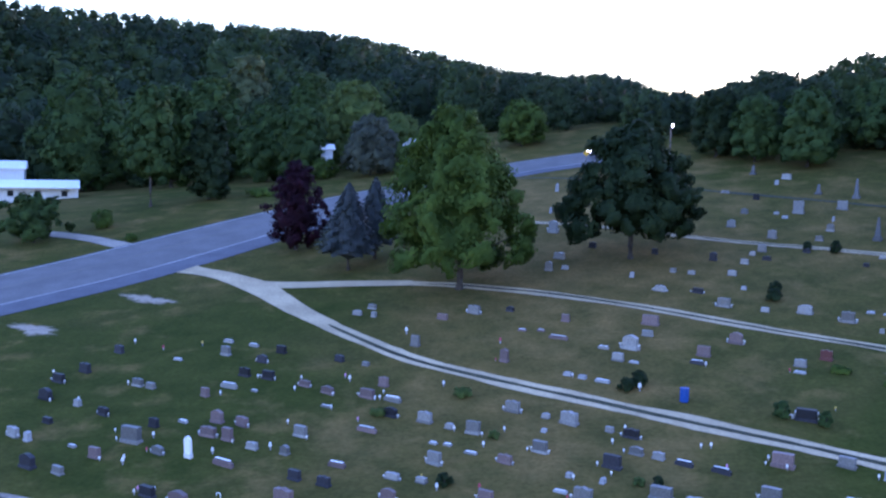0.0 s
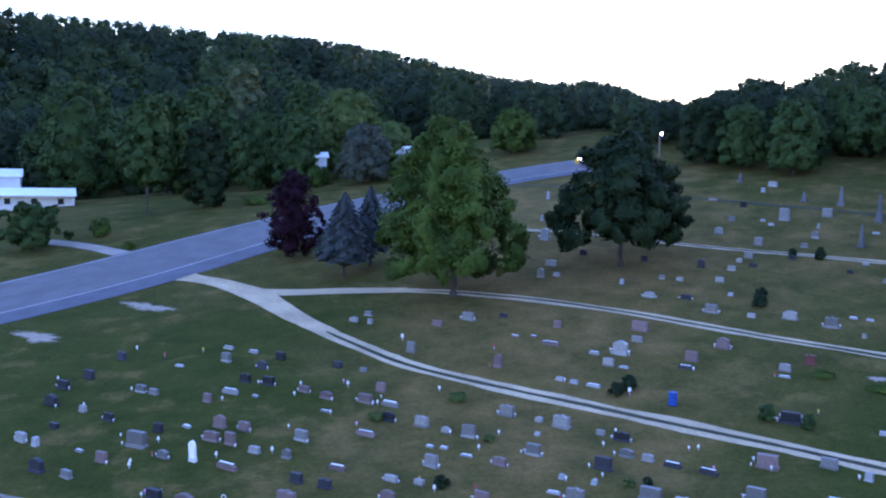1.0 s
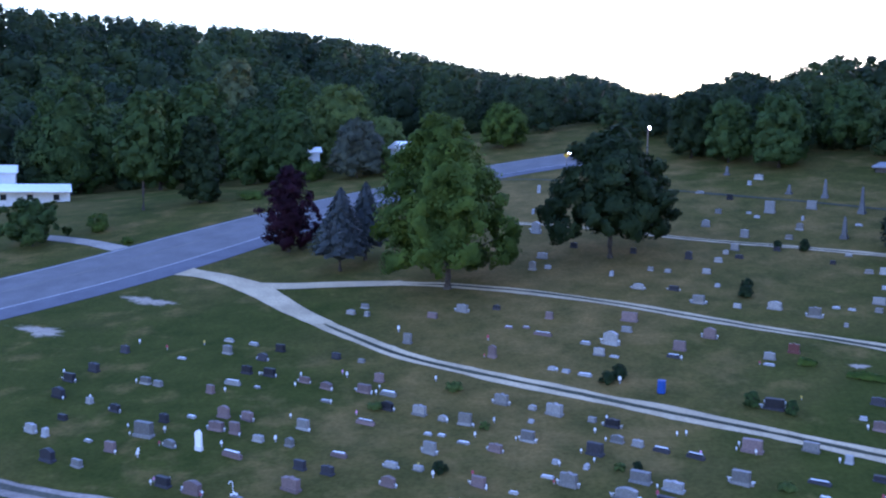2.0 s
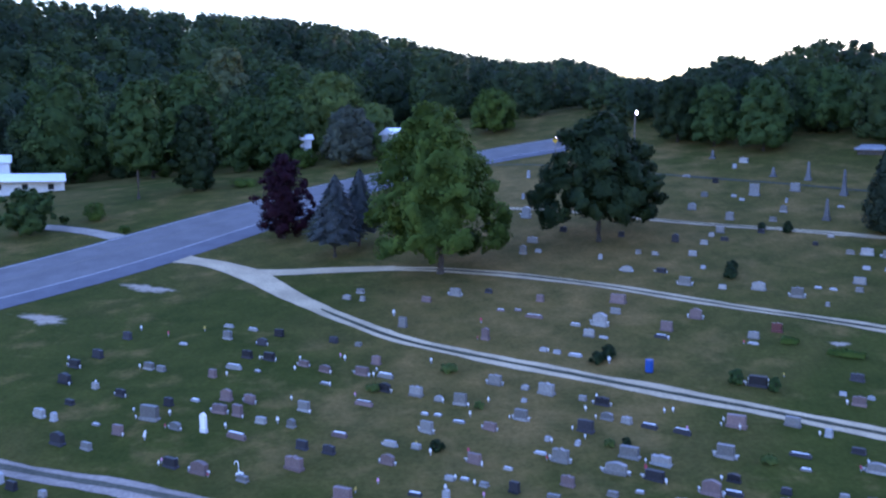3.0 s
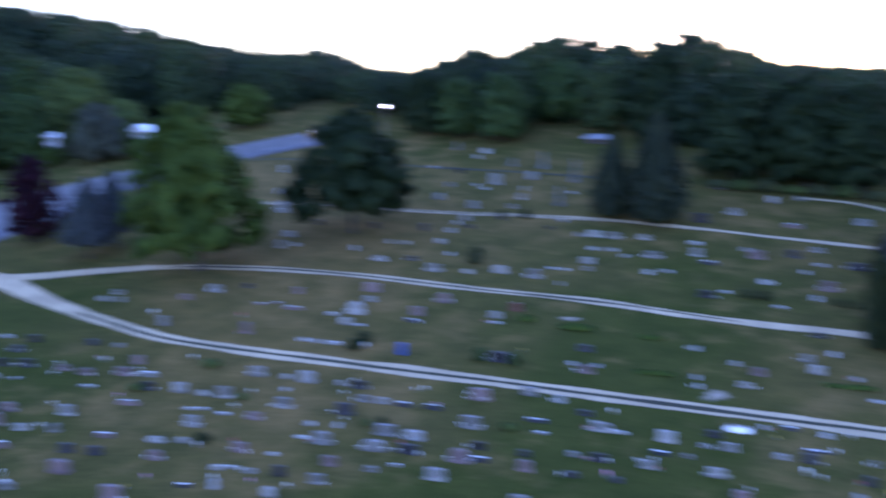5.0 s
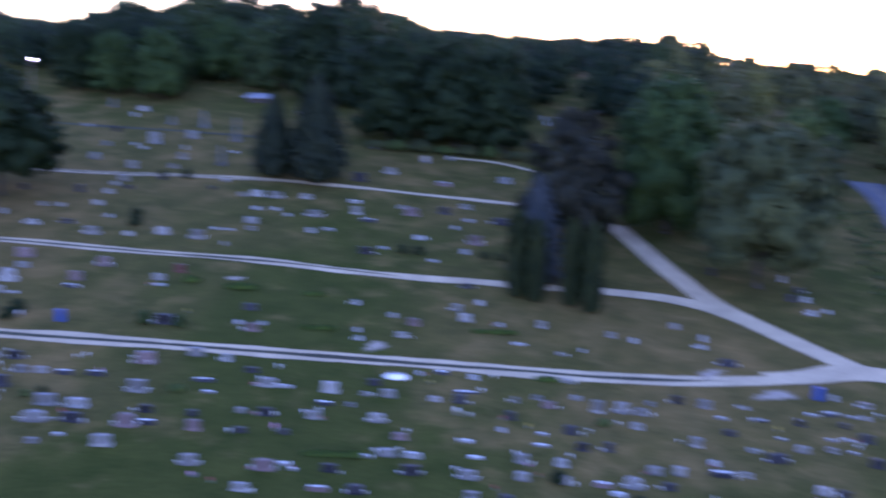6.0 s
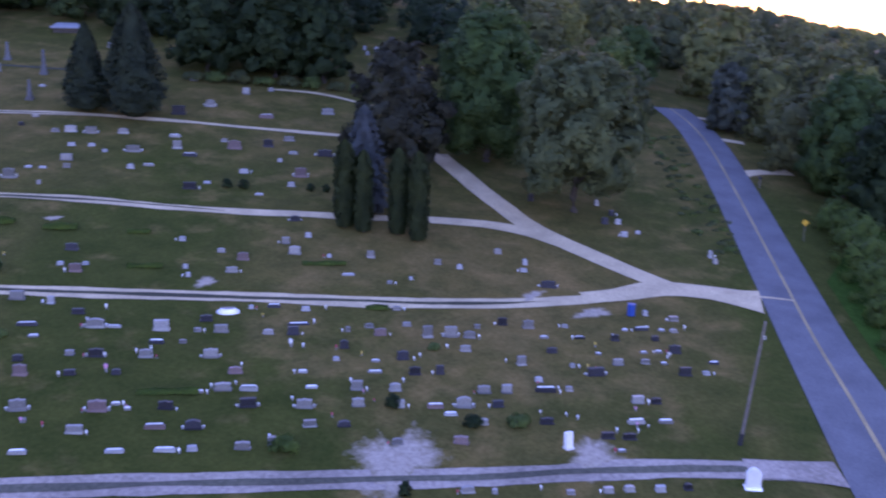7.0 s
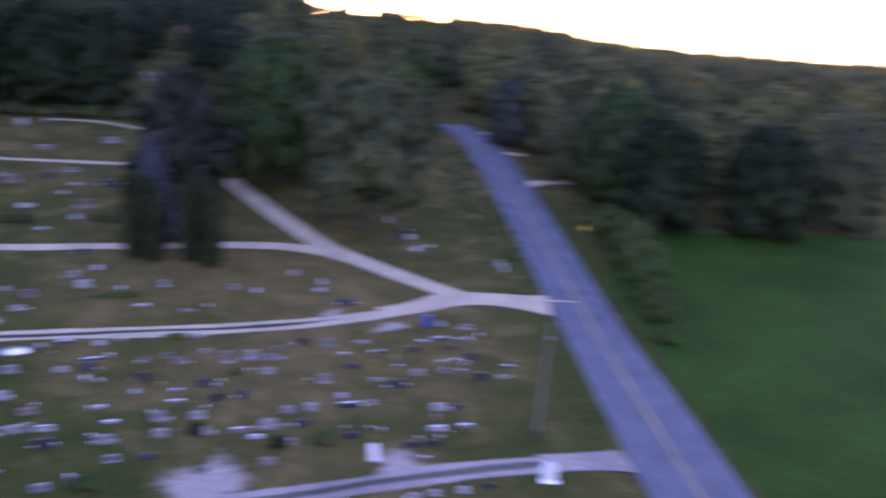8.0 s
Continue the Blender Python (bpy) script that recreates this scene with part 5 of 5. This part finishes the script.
def oval_slab(x, y):
    ob = new("oval_ledger")
    bm = bmesh.new()
    for r, z0, z1 in ((1.0, -0.05, 0.14), (0.72, 0.14, 0.30)):
        bmesh.ops.create_cone(bm, cap_ends=True, segments=28, radius1=r, radius2=r * 0.95, depth=z1 - z0, matrix=Matrix.Translation((0, 0, (z0 + z1) / 2)) @ Matrix.Diagonal((0.82, 0.5, 1, 1)))
    part("slab", bm, PALE_AND_LIT_TOPS, ob)
    bm = bmesh.new()
    bmesh.ops.create_cone(bm, cap_ends=True, segments=20, radius1=0.52, radius2=0.5, depth=0.03, matrix=Matrix.Translation((0, 0, 0.315)) @ Matrix.Diagonal((0.9, 0.5, 1, 1)))
    part("inset", bm, GRANITE, ob, "grey inset panel")
    ob.matrix_basis = Matrix.Translation(spot(x, y)) @ Euler((0, 0, HEADING)).to_matrix().to_4x4()
    tagged(ob, "white oval stone lying beside the lane", "ledger stone")


oval_slab(35.1, 51.0)


def blue_bin(x, y):
    blue = speckled("blue_plastic", (0.012, 0.05, 0.22), (0.02, 0.07, 0.30), 8.0, 0.45, 0, 0, 0.15)
    ob = new("blue_barrel")
    bm = bmesh.new()
    prof = [(0.26, 0.0), (0.30, 0.05), (0.30, 0.3), (0.315, 0.33), (0.30, 0.36), (0.30, 0.6), (0.315, 0.63), (0.30, 0.66), (0.29, 0.9)]
    tubes = [[bm.verts.new((r * math.cos(a), r * math.sin(a), z)) for a in np.linspace(0, 2 * math.pi, 17)[:-1]] for r, z in prof]
    for a, b in zip(tubes, tubes[1:]):
        for i in range(16):
            bm.faces.new((a[i], a[(i + 1) % 16], b[(i + 1) % 16], b[i]))
    bm.faces.new(tubes[0][::-1])
    part("drum", bm, blue, ob)
    bm = bmesh.new()
    bmesh.ops.create_cone(bm, cap_ends=True, segments=16, radius1=0.315, radius2=0.31, depth=0.05, matrix=Matrix.Translation((0, 0, 0.92)))
    part("rim", bm, blue, ob)
    ob.location = spot(x, y)
    tagged(ob, "bright blue plastic litter barrel on the grass", "barrel", "litter barrels")
    return ob


first_bin = blue_bin(16.4, 70.6)
copy_thing(first_bin, Matrix.Translation(spot(61.3, 35.2)))

# ---- shrubs and hedges ----
def shrub(x, y, h, w, material, label, seed, name="shrub"):
    rng = np.random.default_rng(seed)
    ob = new(name)
    ob.location = spot(x, y, -0.05)
    p, n, s, c = billow_crown(rng, h, w, h * 0.04, 1100 if h > 0.6 else 500, 0.2 * max(0.6, min(h, 2.0) / 1.5), 14, lobe=(0.13, 0.22), ragged=0.1)
    p[:, 2] = np.maximum(p[:, 2], 0.05)
    crown = new("foliage", leaf_cloud("foliage", p, n, s, material, rng, cores=c, warp=w * 0.3))
    crown.parent = ob
    bm = bmesh.new()
    for k in range(4):
        a = k * 1.6
        tube(bm, [(0, 0, -0.1), (0.12 * math.cos(a), 0.12 * math.sin(a), h * 0.3), (0.3 * w * math.cos(a), 0.3 * w * math.sin(a), h * 0.7)], [0.05, 0.04, 0.015], 5)
    part("stems", bm, BARK, ob)
    return tagged(ob, label, "shrub")


def hedge(x, y, length, turn, h, seed):
    rng = np.random.default_rng(seed)
    n = int(length * 500)
    u = rng.uniform(-0.5, 0.5, n) * length
    a = rng.uniform(0, math.pi, n)
    r = rng.uniform(0.7, 1.05, n)
    wav = 1 + 0.18 * np.sin(u * 3.1 + seed)
    p = np.stack([u, np.cos(a) * (0.12 + 0.8 * h) * r * wav, np.sin(a) * h * r * wav + 0.05], 1)
    d = np.stack([0 * u, np.cos(a), np.sin(a)], 1)
    ob = new("low_hedge", leaf_cloud("low_hedge", p, d, rng.uniform(0.12, 0.26, n), LEAF_BRIGHT, rng))
    ob.matrix_basis = Matrix.Translation(spot(x, y)) @ Euler((0, 0, turn)).to_matrix().to_4x4()
    tagged(ob, "low bright green row of ground cover", "hedge")


GS = "dark clipped evergreen shrub beside a grave"
for k, (x, y, h, w) in enumerate([(13.9, 73.7, 1.15, 1.4), (12.9, 72.9, 1.0, 1.3), (28.3, 90.7, 1.1, 1.6), (29.1, 93.0, 1.0, 1.4), (22.0, 67.5, 1.2, 1.2), (24.2, 65.9, 1.1, 1.0), (37.7, 102.8, 1.3, 1.3), (35.5, 104.4, 0.9, 1.1), (49.9, 72.7, 0.9, 1.2), (48.6, 73.6, 0.9, 1.2), (55.1, 69.3, 0.8, 0.9), (56.3, 68.4, 0.8, 0.9), (31.0, 26.2, 0.9, 0.8), (39.2, 29.6, 0.8, 1.3), (12.4, 58.6, 0.7, 0.7), (0.4, 59.5, 0.8, 1.1), (36.6, 34.1, 0.9, 1.1)]):
    shrub(x, y, h, w, LEAF_WOOD if k in (4, 5) else LEAF_DEEP, GS, 100 + k)
for k, (x, y, h, w) in enumerate([(28.3, 33.7, 0.8, 2.0), (41.8, 28.2, 0.7, 1.7), (3.5, 65.8, 0.6, 0.8), (11.4, 58.9, 0.5, 0.8), (20.5, 55.5, 0.5, 1.2), (-4.0, 70.0, 0.6, 1.4), (1.6, 72.9, 0.7, 1.5), (44.1, 38.8, 0.5, 1.0)]):
    shrub(x, y, h, w, LEAF_LUSH if k == 0 else LEAF_MID, "small rounded green bush at a grave", 120 + k)
for k, (x, y, l) in enumerate([(31.5, 71.4, 2.6), (28.3, 74.6, 1.2), (26.0, 42.9, 3.6), (36.6, 67.6, 1.8), (33.8, 61.1, 2.6), (46.2, 54.7, 3.4), (44.8, 46.0, 1.6)]):
    hedge(x, y, l, HEADING, 0.4 if k < 2 else 0.22, 140 + k)
RB = "rough green roadside bush"
for k, (x, y, h, w) in enumerate([(74.6, 20.6, 1.6, 2.6), (78.2, 23.2, 2.8, 3.6), (81.9, 25.8, 4.0, 4.6), (85.6, 28.6, 4.6, 5.2), (89.4, 31.4, 4.8, 5.4), (93.0, 34.4, 4.2, 4.8), (96.0, 37.6, 3.6, 4.4), (-42.3, 133.0, 2.4, 3.2), (-36.5, 124.8, 0.9, 1.6), (-25.5, 150.0, 1.2, 5.0), (-18.9, 164.6, 3.6, 3.6), (-17.9, 167.4, 2.9, 3.0), (-5.4, 160.0, 3.2, 4.6), (-2.2, 159.4, 3.3, 4.4)]):
    shrub(x, y, h, w, LEAF_LUSH if x > 0 else LEAF_BRIGHT, RB, 160 + k, "roadside_bush")
for k, (x, y) in enumerate([(63.0, 105.6), (65.2, 103.8), (67.6, 102.2), (70.0, 100.4), (72.4, 98.8), (74.8, 97.0), (77.2, 95.2), (79.2, 93.4)]):
    shrub(x, y, 1.1 + 0.3 * (k % 3), 3.0, (LEAF_GREY, LEAF_MID)[k % 2], "tall weeds under the trees' edge", 240 + k, "scrub")
bank = np.random.default_rng(180)
for k in range(64):
    u = k / 63
    off = bank.uniform(-2.2, 2.4)
    x, y = 80.0 + 25.5 * u - 0.7 * off, 39.5 + 26.5 * u + 0.7 * off
    shrub(x, y, bank.uniform(0.12, 0.32), bank.uniform(0.6, 1.6), (LEAF_GREY, LEAF_GREY, LEAF_MID)[k % 3], "weedy scrub on the road bank", 180 + k, "scrub")

# ---- more trees that stand apart ----
for k, (name, x, y, h, w, mat, foot, label) in enumerate([
    ("apple_tree", -48.6, 127.0, 6.0, 8.6, LEAF_WOOD, 0.6, "small spreading tree in front of the white house"),
    ("ash_tree", -40.2, 147.0, 16.8, 8.8, LEAF_WOOD, 4.2, "tall thin tree on the lawn beyond the highway"),
    ("oak_tree", -32.9, 150.0, 12.8, 7.6, LEAF_DEEP, 0.3, "dense dark tree on the lawn beyond the highway"),
    ("maple_tree", -66.0, 196.0, 22.2, 18.5, LEAF_WOOD, 0.3, "bright green tree at the foot of the hill"),
    ("maple_tree", -47.5, 187.0, 18.0, 12.0, LEAF_WOOD, 0.3, "green tree at the foot of the hill"),
    ("maple_tree", -40.0, 185.0, 19.0, 13.0, LEAF_WOOD, 0.3, "tall green tree at the foot of the hill"),
    ("willow_tree", -39.0, 211.0, 24.0, 12.0, LEAF_PALE, 2.5, "pale green tree rising above the wood edge"),
    ("maple_tree", -29.5, 178.0, 13.0, 11.0, LEAF_WOOD, 0.3, "dark green tree at the edge of the woods"),
    ("maple_tree", -24.1, 190.0, 18.0, 10.0, LEAF_WOOD, 0.5, "tall green tree behind others at the wood's edge"),
    ("maple_tree", -15.6, 179.5, 14.6, 14.0, LEAF_MID, 0.4, "rounded green maple beside the highway"),
    ("ash_tree", -22.5, 169.5, 12.4, 9.6, LEAF_WOOD, 0.4, "green tree beside the highway"),
    ("oak_tree", -11.2, 161.8, 9.0, 9.6, LEAF_GREYER, 0.5, "greyish dark tree beside the highway"),
    ("maple_tree", -7.6, 173.5, 8.0, 8.4, LEAF_MID, 0.8, "light green tree beside the highway"),
    ("maple_tree", 12.0, 171.4, 7.2, 9.0, LEAF_BRIGHT, 0.6, "light green maple across the highway"),
    ("maple_tree", 37.5, 150.0, 9.6, 8.0, LEAF_DEEP, 0.6, "round dark maple at the edge of the cemetery"),
    ("maple_tree", 41.4, 144.5, 9.2, 8.0, LEAF_WOOD, 0.8, "round maple at the edge of the cemetery"),
    ("maple_tree", 46.4, 138.3, 10.2, 9.0, LEAF_WOOD, 0.8, "tall maple at the edge of the cemetery"),
    ("maple_tree", 58.8, 146.8, 9.6, 10.8, LEAF_WOOD, 0.8, "broad maple at the edge of the cemetery"),
    ("maple_tree", 66.5, 128.0, 13.0, 11.0, LEAF_DEEP, 0.6, "dark maple at the edge of the cemetery"),
    ("maple_tree", 66.5, 108.0, 13.0, 11.5, LEAF_DEEP, 0.7, "dark tree overhanging the upper graves"),
    ("maple_tree", 73.0, 102.5, 13.4, 12.0, LEAF_DEEP, 0.7, "dark tree overhanging the upper graves"),
    ("maple_tree", 77.6, 98.4, 13.0, 8.6, LEAF_DEEP, 0.7, "dark tree overhanging the upper graves"),
    ("maple_tree", 84.0, 74.0, 15.5, 11.0, LEAF_WOOD, 0.8, "dark green tree behind the lane"),
    ("ash_tree", 105.0, 74.0, 9.5, 8.0, LEAF_MID, 0.4, "green tree at the bend of the road"),
    ("ash_tree", 114.5, 82.5, 7.5, 7.0, LEAF_MID, 0.3, "green tree at the bend of the road"),
    ("maple_tree", 121.0, 83.5, 8.5, 8.0, LEAF_WOOD, 0.3, "dark green tree at the bend of the road"),
    ("willow_tree", 116.2, 63.8, 9.0, 6.6, LEAF_GREYER, 0.3, "grey-leaved tree beside the bend of the road"),
    ("maple_tree", 108.0, 43.0, 14.0, 12.0, LEAF_WOOD, 0.5, "large tree at the wood's edge beside the road"),
    ("maple_tree", 103.0, 35.0, 12.5, 11.0, LEAF_DEEP, 0.4, "large tree at the corner of the field"),
    ("maple_tree", 112.0, 26.5, 13.0, 12.0, LEAF_DEEP, 0.4, "large tree at the edge of the field"),
]):
    open_crown = name == "apple_tree"
    tree(name, x, y, h, w, "round", mat, label, seed=300 + k, leaves=9000 if h > 8 else 6000, foot=foot, leaf=0.4 if h < 10 else (0.52 if h < 16 else 0.66), lobes=44 if open_crown else 80, lobe=(0.05, 0.1) if open_crown else (0.065, 0.115), wide=0.4, power=2.1, ragged=0.35 if open_crown else 0.06)

# ---- buildings ----
SIDING = speckled("white_siding", (0.55, 0.56, 0.58), (0.72, 0.73, 0.75), 3.0, 0.6, 0.1, 0.01, 0.2)
ROOF_WHITE = speckled("white_metal_roof", (0.72, 0.73, 0.74), (0.85, 0.86, 0.87), 2.0, 0.45, 0.1, 0.01, 0.12)
ROOF_GREY = speckled("grey_shingle_roof", (0.19, 0.20, 0.225), (0.27, 0.28, 0.31), 3.0, 0.8, 0.2, 0.02, 0.25)
DARK_GLASS = speckled("dark_window", (0.015, 0.018, 0.022), (0.03, 0.035, 0.04), 2.0, 0.1, 0, 0, 0.1)
TRIM = speckled("window_trim", (0.5, 0.5, 0.5), (0.65, 0.65, 0.65), 5.0, 0.6, 0, 0, 0.1)


def house(name, x, y, turn, length, depth, wall_h, roof_h, roof_mat, label, windows=3, porch=0.0, base=0.3, wall_mat=None, wall_label="white clapboard walls", hip=0.0):
    ob = new(name)
    bm = bmesh.new()
    block(bm, length, depth, wall_h + 1.2, -1.2, 0, 0.02)
    part("wall", bm, wall_mat or SIDING, ob, wall_label)
    bm = bmesh.new()
    L, Dp = length / 2 + 0.35, depth / 2 + 0.4
    eave = [bm.verts.new(v) for v in ((-L, -Dp - porch, wall_h - 0.1), (L, -Dp - porch, wall_h - 0.1), (L, Dp, wall_h - 0.1), (-L, Dp, wall_h - 0.1))]
    rise = [bm.verts.new((v.co.x, v.co.y, wall_h + 0.08)) for v in eave]
    ridge = [bm.verts.new((-L + hip, 0, wall_h + roof_h)), bm.verts.new((L - hip, 0, wall_h + roof_h))]
    bm.faces.new(eave[::-1])
    for i in range(4):
        bm.faces.new((eave[i], eave[(i + 1) % 4], rise[(i + 1) % 4], rise[i]))
    bm.faces.new((rise[0], rise[1], ridge[1], ridge[0]))
    bm.faces.new((rise[2], rise[3], ridge[0], ridge[1]))
    bm.faces.new((rise[1], rise[2], ridge[1]))
    bm.faces.new((rise[3], rise[0], ridge[0]))
    part("roof", bm, roof_mat, ob, "low pitched roof")
    for k in range(windows):
        wx = -length / 2 + length * (k + 0.5) / windows
        bm = bmesh.new()
        block(bm, 1.1, 0.08, 1.1, wall_h * 0.38, 0, 0.01, (wx, -depth / 2 - 0.03))
        win = part("window", bm, TRIM, ob)
        bm = bmesh.new()
        block(bm, 0.9, 0.06, 0.9, wall_h * 0.38 + 0.1, 0, 0, (wx, -depth / 2 - 0.06))
        part("pane", bm, DARK_GLASS, win, "dark glass pane")
    if porch:
        for k in range(4):
            bm = bmesh.new()
            block(bm, 0.12, 0.12, wall_h + 1.0, -1.1, 0, 0, (-length / 2 + length * k / 3, -depth / 2 - porch - 0.1))
            part("porch_post", bm, TRIM, ob)
    ob.matrix_basis = Matrix.Translation(spot(x, y, base)) @ Euler((0, 0, turn)).to_matrix().to_4x4()
    return tagged(ob, label, "house")


house("ranch_house", -73.0, 170.5, radians(19), 28, 7, 2.5, 1.0, ROOF_WHITE, "long low white house with a white metal roof", 7, 1.4)
house("outbuilding", -77.5, 185.0, radians(19), 10, 8, 5.0, 1.2, ROOF_WHITE, "tall pale shed behind the white house", 0)
house("storage_shed", 58.6, 131.8, radians(-28), 3.4, 3.0, 0.4, 0.6, ROOF_GREY, "small dark shed with a pale roof above the graves", 0, base=0.0, wall_mat=BARK, wall_label="dark board walls", hip=0.8)
house("white_house", -3.4, 164.0, radians(30), 3.8, 4.2, 2.9, 1.1, ROOF_WHITE, "white house half hidden by trees beside the highway", 3)
house("white_shed", -18.85, 170.5, radians(12), 1.8, 3, 4.0, 0.8, ROOF_WHITE, "small white shed half hidden by trees", 0)

# ---- poles, signs, mailbox, lamp, car ----
WOOD_POLE = speckled("weathered_pole", (0.11, 0.09, 0.075), (0.20, 0.17, 0.145), 5.0, 0.9, 0.4, 0.01, 0.35)
STEEL = speckled("galvanised_steel", (0.35, 0.36, 0.37), (0.5, 0.51, 0.52), 8.0, 0.5, 0, 0, 0.2)
SIGN_YELLOW = speckled("sign_yellow", (0.46, 0.25, 0.01), (0.58, 0.33, 0.02), 6.0, 0.5, 0, 0, 0.1)
RUBBER = speckled("black_rubber", (0.015, 0.015, 0.016), (0.03, 0.03, 0.032), 8.0, 0.8, 0, 0, 0.2)


def utility_pole(x, y, h, lean):
    ob = new("utility_pole")
    bm = bmesh.new()
    tube(bm, [(0, 0, -0.5), (0, 0, h * 0.5), (0, 0, h)], [0.11, 0.09, 0.07], 10)
    part("pole", bm, WOOD_POLE, ob)
    bm = bmesh.new()
    tube(bm, [(0, 0, 0.0), (0, 0, 0.75)], [0.15, 0.145], 10)
    part("butt_wrap", bm, RUBBER, ob, "black band at the foot")
    bm = bmesh.new()
    block(bm, 0.08, 0.08, 0.22, h * 0.86, 0, 0.01, (0.14, 0))
    part("bracket", bm, STEEL, ob)
    ob.matrix_basis = Matrix.Translation(spot(x, y)) @ Euler((0, lean, radians(-45))).to_matrix().to_4x4()
    tagged(ob, "bare weathered wooden utility pole beside the lane", "utility pole")


utility_pole(51.8, 19.0, 8.0, 0.10)


def diamond_sign(x, y, size, h, face):
    ob = new("road_sign")
    bm = bmesh.new()
    block(bm, 0.06, 0.05, h, -0.3, 0, 0.005)
    part("post", bm, WOOD_POLE, ob)
    bm = bmesh.new()
    s = size / 2
    ring = [(0, -s), (s, 0), (0, s), (-s, 0)]
    front = [bm.verts.new((px, -0.05, h + pz - 0.3)) for px, pz in ring]
    back = [bm.verts.new((px, -0.035, h + pz - 0.3)) for px, pz in ring]
    bm.faces.new(front)
    bm.faces.new(back[::-1])
    for i in range(4):
        bm.faces.new((front[i], back[i], back[(i + 1) % 4], front[(i + 1) % 4]))
    part("panel", bm, SIGN_YELLOW, ob, "yellow diamond panel")
    ob.matrix_basis = Matrix.Translation(spot(x, y)) @ Euler((0, 0, face)).to_matrix().to_4x4()
    tagged(ob, "yellow diamond warning sign on a wooden post", "road sign", "warning signs")


diamond_sign(90.4, 37.5, 0.68, 2.15, radians(-50))
diamond_sign(19.6, 150.2, 0.9, 2.4, radians(-10))


def mailbox(x, y):
    ob = new("mailbox")
    bm = bmesh.new()
    block(bm, 0.1, 0.1, 1.1, -0.1, 0, 0.01)
    part("post", bm, WOOD_POLE, ob)
    bm = bmesh.new()
    slab(bm, top_outline("arched", 0.24, 0.28), 0.5, 1.0)
    part("box", bm, RUBBER, ob)
    ob.matrix_basis = Matrix.Translation(spot(x, y)) @ Euler((0, 0, radians(-45))).to_matrix().to_4x4()
    tagged(ob, "dark mailbox on a post at a driveway", "mailbox")


mailbox(100.6, 49.0)


def glow_material(name, colour, strength):
    m, nt, b = nodes_of(name)
    b.inputs["Base Color"].default_value = (*colour, 1)
    b.inputs["Emission Color"].default_value = (*colour, 1)
    b.inputs["Emission Strength"].default_value = strength
    return m


LAMP_GLOW = glow_material("lamp_glow", (1.0, 0.97, 0.9), 4.0)


def yard_lamp(x, y, top):
    ob = new("yard_lamp")
    h = top - float(land(x, y))
    bm = bmesh.new()
    tube(bm, [(0, 0, -0.3), (0, 0, h)], [0.13, 0.1], 8)
    tube(bm, [(0, 0, h - 0.3), (0, -0.6, h + 0.1), (0, -1.1, h + 0.15)], [0.04, 0.04, 0.04], 6)
    part("pole", bm, WOOD_POLE, ob)
    bm = bmesh.new()
    bmesh.ops.create_uvsphere(bm, u_segments=12, v_segments=8, radius=0.2, matrix=Matrix.Translation((0, -1.1, h + 0.05)) @ Matrix.Diagonal((0.7, 0.7, 1.1, 1)))
    part("lens", bm, LAMP_GLOW, ob, "lit white lamp lens")
    ob.location = spot(x, y)
    tagged(ob, "lit yard lamp on a wooden pole before the woods", "lamp")


yard_lamp(31.5, 151.6, 28.5)


def car(x, y, turn):
    paint = speckled("grey_paint", (0.06, 0.062, 0.068), (0.09, 0.092, 0.1), 3.0, 0.3, 0, 0, 0.1)
    ob = new("car")
    prof = [(-2.2, 0.35), (2.2, 0.35), (2.25, 0.62), (2.1, 0.82), (1.1, 0.95), (0.4, 1.42), (-1.1, 1.45), (-1.9, 1.0), (-2.2, 0.9)]
    bm = bmesh.new()
    rows = [[bm.verts.new((px, sy * (0.86 - 0.14 * max(0, pz - 0.95)), pz)) for px, pz in prof] for sy in (-1, 1)]
    for i in range(len(prof)):
        j = (i + 1) % len(prof)
        bm.faces.new((rows[0][i], rows[0][j], rows[1][j], rows[1][i]))
    bm.faces.new(rows[0][::-1])
    bm.faces.new(rows[1])
    part("body", bm, paint, ob)
    bm = bmesh.new()
    block(bm, 0.06, 1.2, 0.34, 1.02, 0, 0, (0.82, 0))
    part("windscreen", bm, DARK_GLASS, ob)
    for wx in (-1.4, 1.4):
        for wy in (-0.82, 0.82):
            bm = bmesh.new()
            bmesh.ops.create_cone(bm, cap_ends=True, segments=16, radius1=0.33, radius2=0.33, depth=0.22, matrix=Matrix.Translation((wx, wy, 0.33)) @ Matrix.Rotation(math.pi / 2, 4, "X"))
            part("wheel", bm, RUBBER, ob)
    for wy in (-0.6, 0.6):
        bm = bmesh.new()
        bmesh.ops.create_uvsphere(bm, u_segments=10, v_segments=6, radius=0.14, matrix=Matrix.Translation((2.2, wy, 0.7)))
        part("headlight", bm, LAMP_GLOW, ob, "lit headlight")
    ob.matrix_basis = Matrix.Translation(spot(x, y, 0.09)) @ Euler((0, 0, turn)).to_matrix().to_4x4()
    tagged(ob, "dark grey car with lit headlights on the highway", "car")


car(22.9, 157.0, radians(196))
